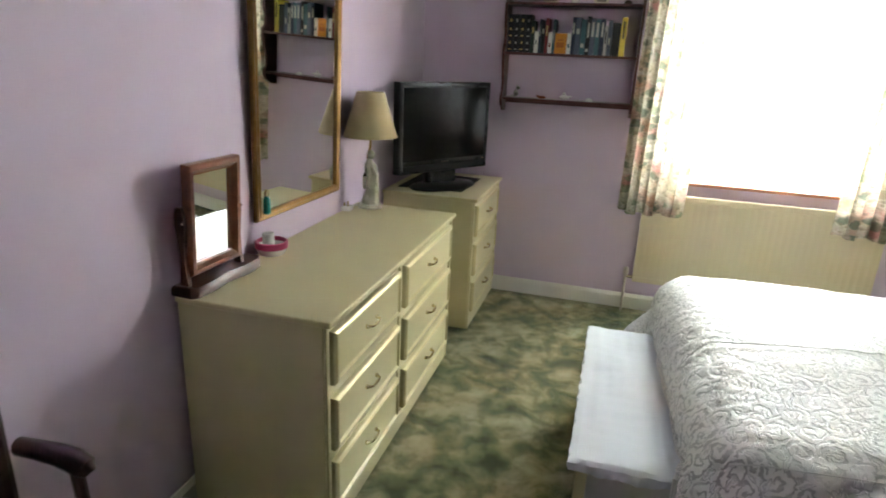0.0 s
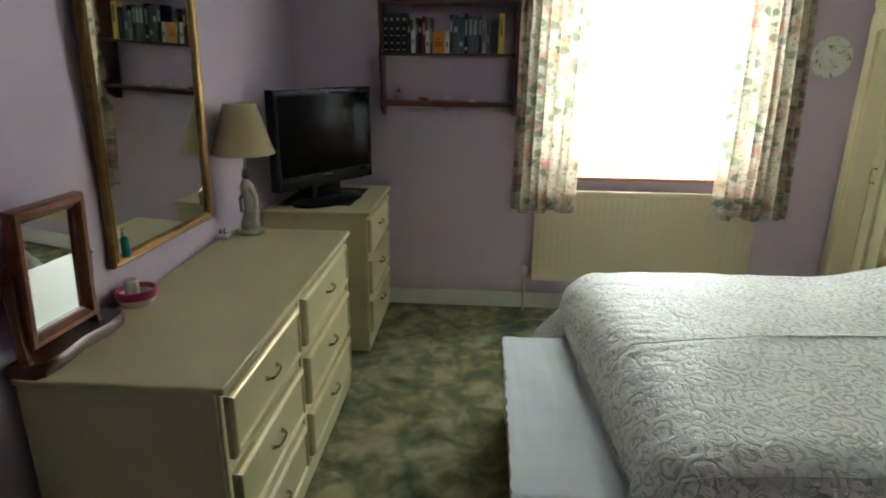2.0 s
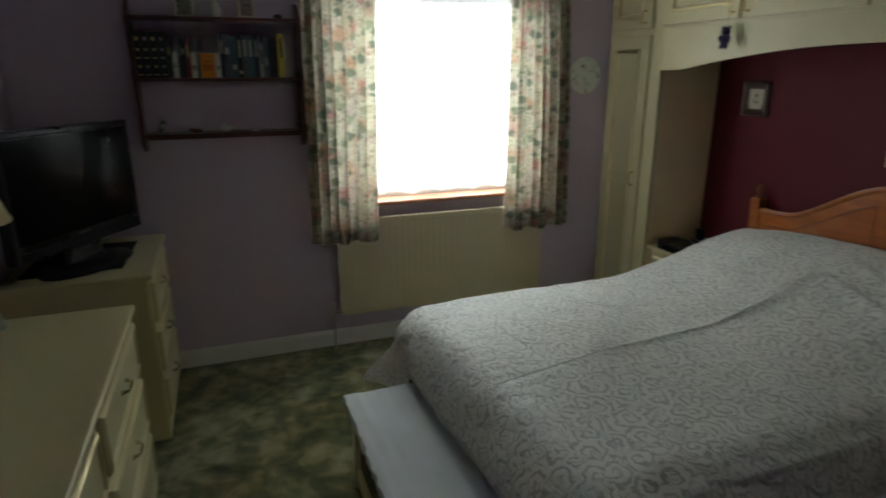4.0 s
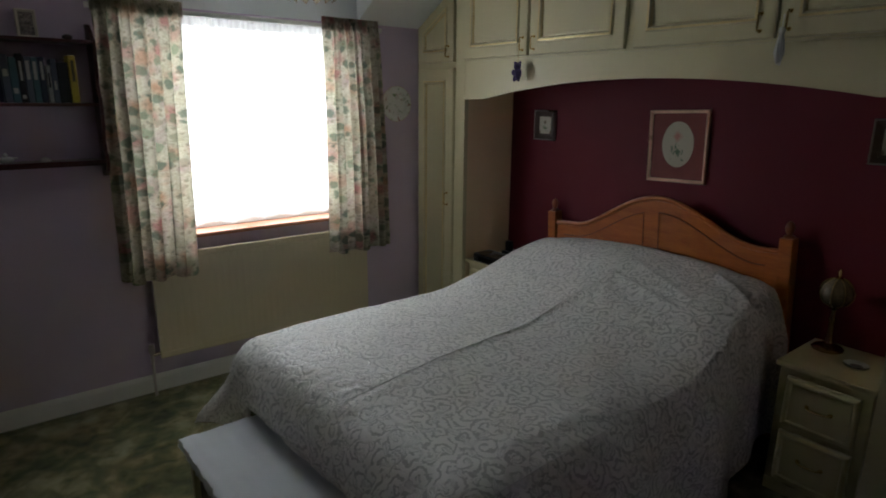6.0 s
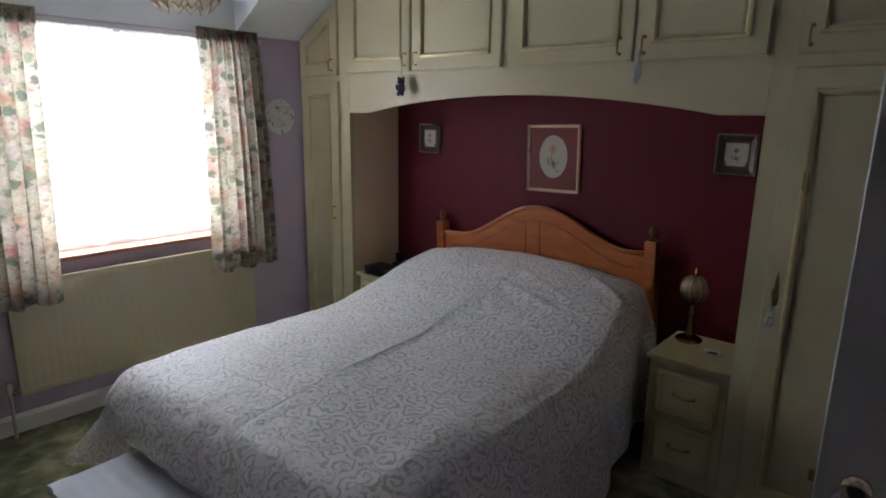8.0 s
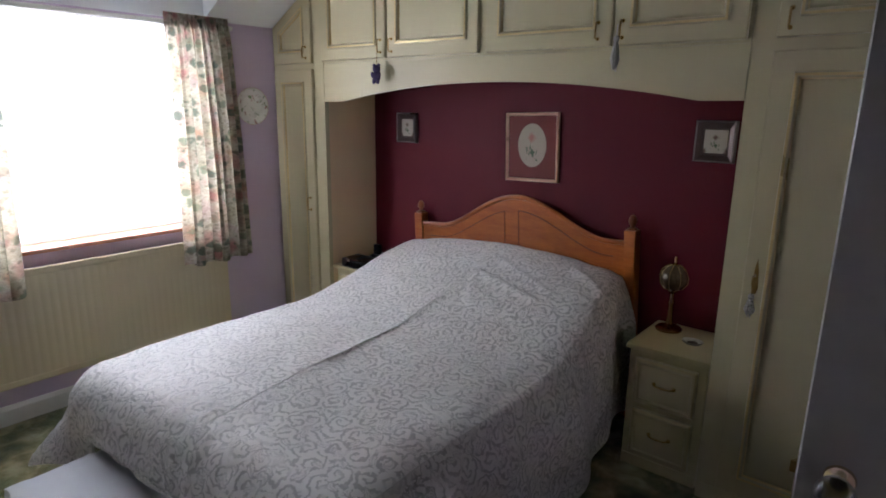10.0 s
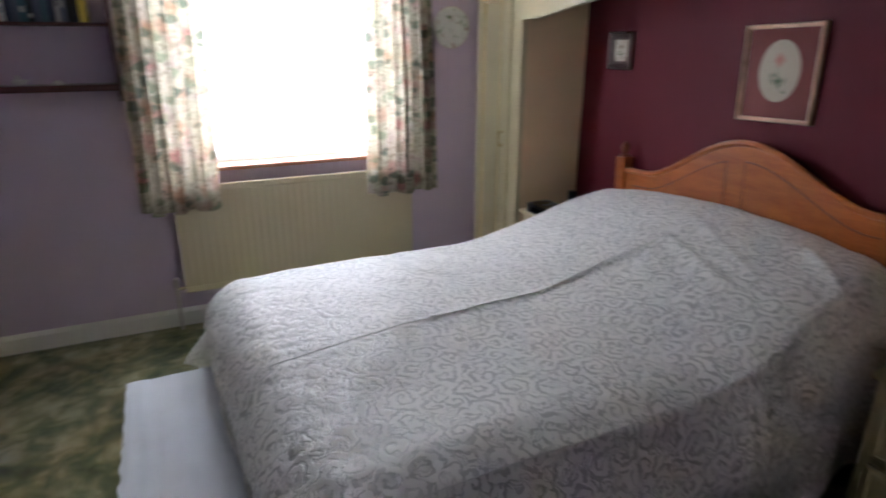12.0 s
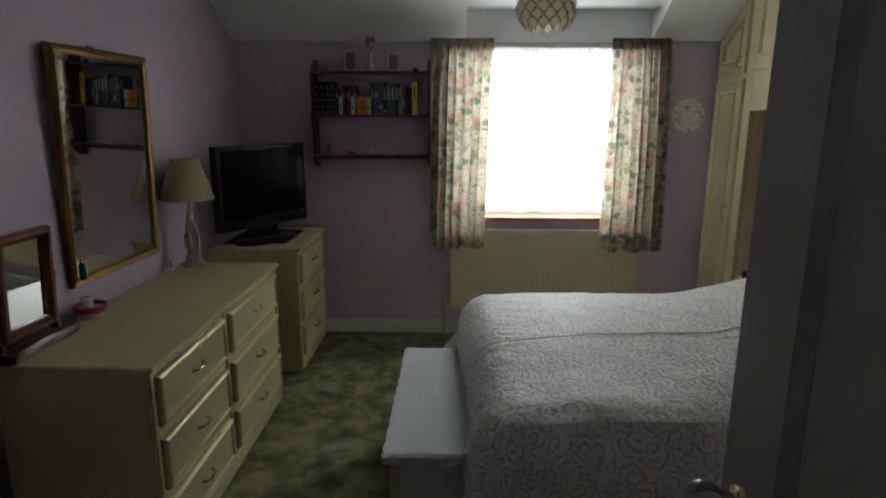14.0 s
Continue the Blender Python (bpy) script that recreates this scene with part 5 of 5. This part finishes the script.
def book(x, w, h, d, colour, bands, label, tint=gold_foil):
    """A standing book, spine towards the room; bands are plain bars where titles stand."""
    z0, y1 = 1.5475, 3.690
    y0 = y1 - d
    t = thing("book", (x + w / 2, (y0 + y1) / 2, z0), label, "book", "books on the wall shelf")
    c = box((x + 0.0006, y0, z0), (x + w - 0.0006, y0 + 0.004, z0 + h), 0.0016, 1)
    box((x + 0.0006, y0 + 0.004, z0), (x + 0.0032, y1, z0 + h), bm=c)
    box((x + w - 0.0032, y0 + 0.004, z0), (x + w - 0.0006, y1, z0 + h), bm=c)
    part("cover", c, book_mat(colour), t)
    part("pages", box((x + 0.0034, y0 + 0.0042, z0 + 0.003), (x + w - 0.0034, y1 - 0.004, z0 + h - 0.004)), paper, t)
    for a, b, m in bands:
        part("title_bar", box((x + w * m, y0 - 0.0008, z0 + h * a), (x + w * (1 - m), y0 - 0.0001, z0 + h * b)), tint, t)


x = SX0 + 0.020
GREEN, NAVY, RED, TEAL, BLACK = (0.018, 0.030, 0.020), (0.018, 0.024, 0.050), (0.16, 0.018, 0.020), (0.045, 0.10, 0.12), (0.012, 0.012, 0.014)
ORANGE, GREY, SLATE, YELLOW, WHITE = (0.60, 0.22, 0.015), (0.30, 0.29, 0.27), (0.07, 0.085, 0.12), (0.58, 0.42, 0.06), (0.62, 0.60, 0.54)
for k in range(4):
    book(x, 0.0335, 0.207, 0.115, BLACK, ((0.06, 0.09, 0.25), (0.22, 0.28, 0.36), (0.42, 0.45, 0.25), (0.58, 0.64, 0.36), (0.80, 0.88, 0.34)), "thick black volume with gilt bands of a set", pale_foil if k % 2 else gold_foil)
    x += 0.0345
for w, h, c, bands, tint, label in (
    (0.020, 0.175, GREEN, ((0.6, 0.8, 0.3),), gold_foil, "slim dark green hardback on the wall shelf"),
    (0.024, 0.118, WHITE, ((0.4, 0.6, 0.35),), book_mat(SLATE), "short white paperback on the wall shelf"),
    (0.014, 0.185, NAVY, ((0.5, 0.8, 0.3),), pale_foil, "slim navy hardback on the wall shelf"),
    (0.022, 0.178, BLACK, ((0.6, 0.75, 0.25),), pale_foil, "black hardback with pale title"),
    (0.020, 0.190, RED, ((0.5, 0.8, 0.3),), gold_foil, "dark red hardback on the wall shelf"),
    (0.024, 0.115, WHITE, ((0.3, 0.5, 0.3),), book_mat(RED), "short white paperback on the wall shelf"),
    (0.015, 0.185, TEAL, ((0.3, 0.7, 0.3),), pale_foil, "slim teal hardback on the wall shelf"),
    (0.068, 0.112, ORANGE, ((0.30, 0.55, 0.18), (0.62, 0.70, 0.3)), book_mat((0.42, 0.12, 0.01)), "thick bright orange paperback on the wall shelf"),
    (0.024, 0.112, WHITE, ((0.3, 0.5, 0.3),), book_mat(TEAL), "short white paperback on the wall shelf"),
    (0.020, 0.200, NAVY, ((0.55, 0.85, 0.25),), pale_foil, "tall navy hardback on the wall shelf"),
    (0.030, 0.198, SLATE, ((0.55, 0.70, 0.2),), pale_foil, "slate blue hardback on the wall shelf"),
    (0.030, 0.190, TEAL, ((0.20, 0.32, 0.2),), pale_foil, "teal hardback on the wall shelf"),
    (0.024, 0.205, BLACK, ((0.08, 0.16, 0.2), (0.45, 0.85, 0.3)), pale_foil, "black hardback with pale lettering"),
    (0.026, 0.195, SLATE, ((0.5, 0.9, 0.25),), pale_foil, "slate hardback with pale lettering"),
    (0.026, 0.193, TEAL, ((0.5, 0.9, 0.25),), pale_foil, "teal hardback with pale lettering"),
    (0.026, 0.195, NAVY, ((0.5, 0.9, 0.3),), pale_foil, "navy hardback with pale lettering"),
    (0.018, 0.160, GREY, ((0.4, 0.8, 0.3),), book_mat(BLACK), "slim grey paperback on the wall shelf"),
    (0.024, 0.188, SLATE, ((0.3, 0.5, 0.3),), pale_foil, "slate hardback on the wall shelf"),
    (0.045, 0.175, BLACK, (), gold_foil, "dark hardback at the row's end"),
    (0.032, 0.205, YELLOW, ((0.45, 0.9, 0.3),), book_mat((0.10, 0.08, 0.03)), "tall yellow hardback on the wall shelf"),
):
    if x + w > SX1 - 0.018:
        break
    book(x, w - 0.0006, h, random.uniform(0.105, 0.120), c, bands, label, tint)
    x += w

for x0, x1, z1, label in ((-0.255, -0.168, 1.955, "cream framed photograph on the shelf"), (0.030, 0.108, 1.942, "small framed photograph on the shelf")):
    f = thing("photo_frame", ((x0 + x1) / 2, 3.63, 1.8215), label, "photo frame", "photographs on the shelf")
    put = lambda u, v, h: (u, 3.640 - h + (v - 1.8215) * 0.2, v)
    part("frame", loft(rect(x0, x1, 1.8215, z1), [(0, 0), (0, 0.010), (0.004, 0.012), (0.012, 0.008), (0.012, 0.003)], put, cap=False, base=False), photo_cream, f)
    part("photograph", loft(rect(x0 + 0.010, x1 - 0.010, 1.8315, z1 - 0.010), [(0, 0.0), (0, 0.005)], put), photo_dark, f)
    part("strut", box(((x0 + x1) / 2 - 0.008, 3.655, 1.8215), ((x0 + x1) / 2 + 0.008, 3.680, 1.87)), dark_wood, f)

vs = thing("bud_vase", (-0.073, 3.62, 1.8215), "white bud vase with a dried flower", "vase")
part("vase", lathe([(0, 0), (0.018, 0), (0.025, 0.018), (0.027, 0.036), (0.018, 0.060), (0.008, 0.085), (0.008, 0.110), (0.011, 0.124), (0.009, 0.124), (0.006, 0.108), (0, 0.10)], (-0.073, 3.62, 1.8215), 22), ceramic, vs, smooth=True)
bm = None
for k in range(3):
    bm = tube([(-0.073, 3.62, 1.93), (-0.076 + 0.008 * k, 3.62 + 0.004 * k, 1.965), (-0.082 + 0.012 * k, 3.615 + 0.008 * k, 1.995 + 0.008 * k)], 0.0016, 5, bm)
part("stem", bm, dried, vs)
for k in range(26):
    a, e, w = random.uniform(0, 6.28), random.uniform(-0.9, 1.6), random.uniform(0.4, 1.0)
    c = Vector((-0.074 + 0.026 * w * math.cos(a), 3.62 + 0.016 * w * math.sin(a), 2.002 + 0.020 * e))
    part("petal", rot(ball((0, 0, 0), (0.010, 0.005, 0.012), 8), Matrix.Translation(c) @ Euler((a, e, a * 2)).to_matrix().to_4x4()), dried, vs, smooth=True)

orn = thing("dog_ornament", (-0.376, 3.63, 1.287), "small sitting dog ornament in black and white", "ornament")
bm = ball((-0.376, 3.63, 1.310), (0.016, 0.014, 0.023))
ball((-0.364, 3.622, 1.343), (0.013, 0.011, 0.012), bm=bm)
ball((-0.354, 3.618, 1.340), (0.007, 0.006, 0.006), bm=bm)
ball((-0.372, 3.624, 1.357), (0.005, 0.004, 0.008), bm=bm)
ball((-0.398, 3.632, 1.294), (0.014, 0.006, 0.006), bm=bm)
part("body", bm, plain("piebald_glaze", (0.30, 0.28, 0.26), 0.3, vary=0.9, scale=45, bumpy=0.0), orn, smooth=True)
orn = thing("cat_ornament", (-0.215, 3.62, 1.287), "low brown lying animal ornament", "ornament")
bm = ball((-0.215, 3.62, 1.296), (0.026, 0.012, 0.010))
ball((-0.240, 3.615, 1.302), (0.009, 0.008, 0.008), bm=bm)
part("body", bm, mirror_wood, orn, smooth=True)
orn = thing("porcelain_bird", (-0.082, 3.62, 1.287), "white porcelain bird ornament", "ornament")
bm = ball((-0.082, 3.62, 1.302), (0.030, 0.016, 0.015))
ball((-0.084, 3.615, 1.322), (0.010, 0.009, 0.010), bm=bm)
ball((-0.052, 3.62, 1.308), (0.014, 0.008, 0.005), bm=bm)
part("body", bm, ceramic, orn, smooth=True)
orn = thing("shell_ornament", (0.062, 3.62, 1.287), "small pale shell ornament", "ornament")
part("body", lathe([(0, 0), (0.022, 0.0), (0.024, 0.006), (0.014, 0.016), (0.004, 0.020), (0, 0.020)], (0.062, 3.62, 1.287), 16), ceramic, orn, smooth=True)
orn = thing("trinket", (0.215, 3.63, 1.8215), "small dark trinket on the shelf top", "ornament")
part("body", ball((0.215, 3.63, 1.834), (0.022, 0.012, 0.0125)), dark_wood, orn, smooth=True)

# plate on the wall
pl = thing("wall_plate", (2.022, 3.695, 1.43), "white wall plate with a leafy print", "plate")
pm = Matrix.Translation((2.022, YF - 0.004, 1.546)) @ Matrix.Rotation(radians(90), 4, "X")
part("plate", rot(lathe([(0, 0.004), (0.070, 0.004), (0.078, 0.010), (0.108, 0.018), (0.111, 0.017), (0.108, 0.013), (0.075, 0.003), (0.06, 0.0), (0, 0.0)], (0, 0, 0), 40), pm), plate_mat, pl, smooth=True)
pr = extrude_poly([(2.022 + 0.0695 * math.cos(k * math.pi / 16), 1.546 + 0.0695 * math.sin(k * math.pi / 16)) for k in range(32)], lambda u, v, h: (u, YF - 0.0085 - h, v), 0.0, 0.001)
part("print", pr, plate_mat, pl)
part("rim", rot(lathe([(0.1085, 0.0165), (0.1125, 0.0175), (0.1115, 0.0145), (0.1085, 0.0165)], (0, 0, 0), 40), pm), gold_foil, pl)

# ---------------------------------------------------------------- pendant shade of overlapping panels
PX, PY, PB = 0.905, 2.59, 1.94
pen = thing("pendant_lamp", (PX, PY, PB), "pendant shade of overlapping cream shell panels", "lamp")
part("cable", tube([(PX, PY, PB + 0.20), (PX, PY, CEIL - 0.03)], 0.003, 6), ceramic, pen)
part("ceiling_rose", lathe([(0, -0.035), (0.012, -0.035), (0.035, -0.012), (0.040, 0.0), (0, 0.0)], (PX, PY, CEIL), 20), ceramic, pen, smooth=True)
part("holder", lathe([(0.014, 0.10), (0.018, 0.13), (0.018, 0.19), (0.010, 0.205), (0, 0.205)], (PX, PY, PB), 14), ceramic, pen)
part("bulb", ball((PX, PY, PB + 0.085), (0.024, 0.024, 0.030)), ceramic, pen, smooth=True)
NP, PR = 14, 0.140


def radius_at(z):
    q = (z - 0.105) / 0.118
    return PR * math.sqrt(max(0.02, 1 - 0.82 * q * q))


for row in range(6):
    zc, hh = 0.028 + 0.033 * row, 0.030
    bm = bmesh.new()
    half = math.pi / NP
    grid = []
    for a, b in ((0, -1), (0.55, -0.5), (1, 0), (0.55, 0.5), (0, 1), (-0.55, 0.5), (-1, 0), (-0.55, -0.5)):
        z = zc + b * hh
        grid.append((a * half * 0.98, z, b))
    def pos(s, lift):
        out = []
        for a, z, b in grid:
            zz = zc + (z - zc) * s
            r = radius_at(zz) + lift + 0.006 * (-b * s)
            out.append(bm.verts.new((r * math.cos(a * s), r * math.sin(a * s), zz)))
        return out
    outer, inner = pos(1.0, 0.0), pos(0.84, 0.001)
    for k in range(8):
        bm.faces.new((outer[k], outer[(k + 1) % 8], inner[(k + 1) % 8], inner[k])).material_index = 1
    bm.faces.new(inner)
    shared = finish("shell_panel", bm, (capiz, old_brass))
    for k in range(NP):
        o = shared if k == 0 else new("shell_panel", shared.data)
        o.parent = pen
        o.matrix_basis = Matrix.Rotation(2 * half * (k + 0.5 * (row % 2)), 4, "Z")

# ---------------------------------------------------------------- armchair beside the wide chest
ac = thing("wooden_armchair", (-0.74, 0.47, 0), "dark wooden armchair against the lilac wall", "chair")
part("seat", box((-0.94, 0.24, 0.40), (-0.50, 0.70, 0.455), 0.02, 3), seat_cloth, ac, "padded brown seat", smooth=True)
part("seat_frame", box((-0.95, 0.23, 0.345), (-0.49, 0.71, 0.40), 0.006), dark_wood, ac)
for y in (0.215, 0.742):
    part("arm", tube([(-0.955, y, 0.628), (-0.90, y, 0.632), (-0.84, y, 0.634), (-0.80, y, 0.630), (-0.772, y, 0.618), (-0.760, y, 0.606)], [0.022, 0.023, 0.025, 0.027, 0.026, 0.014], 10), dark_wood, ac, "curved dark armrest", smooth=True)
    part("arm_support", tube([(-0.800, y, 0.625), (-0.785, y * 0.98 + 0.01, 0.50), (-0.80, y * 0.96 + 0.02, 0.37)], 0.014, 8), dark_wood, ac, smooth=True)
for x, y, h in ((-0.955, 0.245, 0.92), (-0.955, 0.695, 0.92), (-0.52, 0.255, 0.35), (-0.52, 0.685, 0.35)):
    part("leg", tube([(x, y, 0.0), (x, y, h * 0.5), (x, y, h)], [0.014, 0.019, 0.018], 8), dark_wood, ac, smooth=True)
part("backrest", box((-0.965, 0.255, 0.80), (-0.945, 0.685, 0.91), 0.008), dark_wood, ac)
for y in (0.34, 0.47, 0.60):
    part("splat", box((-0.960, y - 0.025, 0.40), (-0.950, y + 0.025, 0.80), 0.003, 1), dark_wood, ac)

# ---------------------------------------------------------------- room door, standing open
bm = box((0.145, YN - 0.13, 0), (0.17, YN + 0.01, 2.045))
box((0.985, YN - 0.13, 0), (1.010, YN + 0.01, 2.045), bm=bm)
box((0.17, YN - 0.13, 2.02), (0.985, YN + 0.01, 2.045), bm=bm)
structure("door_lining", bm, white_gloss, "white painted door lining", "door frame")
dr = thing("door_1", (0.948, -0.30, 0.01), "open pale grey panelled door with a glass knob", "door")
dr["kind"] = "structure"
DX, DY0, DY1, DZ = 0.921, -0.328, 0.453, 2.0
TH = 0.036
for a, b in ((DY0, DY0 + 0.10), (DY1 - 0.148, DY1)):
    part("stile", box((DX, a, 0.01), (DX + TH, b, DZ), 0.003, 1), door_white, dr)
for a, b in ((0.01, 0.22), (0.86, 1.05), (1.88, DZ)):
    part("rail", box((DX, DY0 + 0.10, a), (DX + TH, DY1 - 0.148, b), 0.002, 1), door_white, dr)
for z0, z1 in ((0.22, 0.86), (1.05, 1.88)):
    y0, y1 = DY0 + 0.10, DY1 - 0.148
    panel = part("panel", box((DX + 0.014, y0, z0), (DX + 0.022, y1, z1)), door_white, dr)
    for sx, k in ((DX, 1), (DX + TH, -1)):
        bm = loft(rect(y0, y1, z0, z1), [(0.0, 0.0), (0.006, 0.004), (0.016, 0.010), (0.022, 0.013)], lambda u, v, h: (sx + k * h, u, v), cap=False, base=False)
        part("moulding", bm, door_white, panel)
for x, s in ((DX, -1), (DX + TH, 1)):
    m = Matrix.Translation((x, DY1 - 0.062, 0.985)) @ Matrix.Rotation(radians(90 * s), 4, "Y")
    knob = part("door_knob", rot(lathe([(0, 0.022), (0.012, 0.022), (0.016, 0.030), (0.026, 0.040), (0.030, 0.054), (0.026, 0.068), (0.016, 0.076), (0, 0.078)], (0, 0, 0), 20), m), crystal, dr, "clear glass knob", smooth=True)
    part("rose", rot(lathe([(0, 0.0), (0.024, 0.0), (0.022, 0.006), (0.011, 0.010), (0.011, 0.024), (0, 0.024)], (0, 0, 0), 20), m), chrome, knob, smooth=True)
for z in (0.25, 1.75):
    part("hinge", tube([(DX + TH + 0.006, DY0 - 0.004, z - 0.04), (DX + TH + 0.006, DY0 - 0.004, z + 0.04)], 0.006, 8), brass, dr)
part("latch_plate", box((DX + 0.007, DY1 - 0.001, 0.905), (DX + TH - 0.007, DY1 + 0.0015, 1.005), 0.0006, 1), old_brass, dr)
part("latch_bolt", extrude_poly([(DX + 0.012, DY1 + 0.001), (DX + 0.024, DY1 + 0.001), (DX + 0.024, DY1 + 0.004), (DX + 0.012, DY1 + 0.011)], lambda u, v, h: (u, v, h), 0.962, 0.984), old_brass, dr)
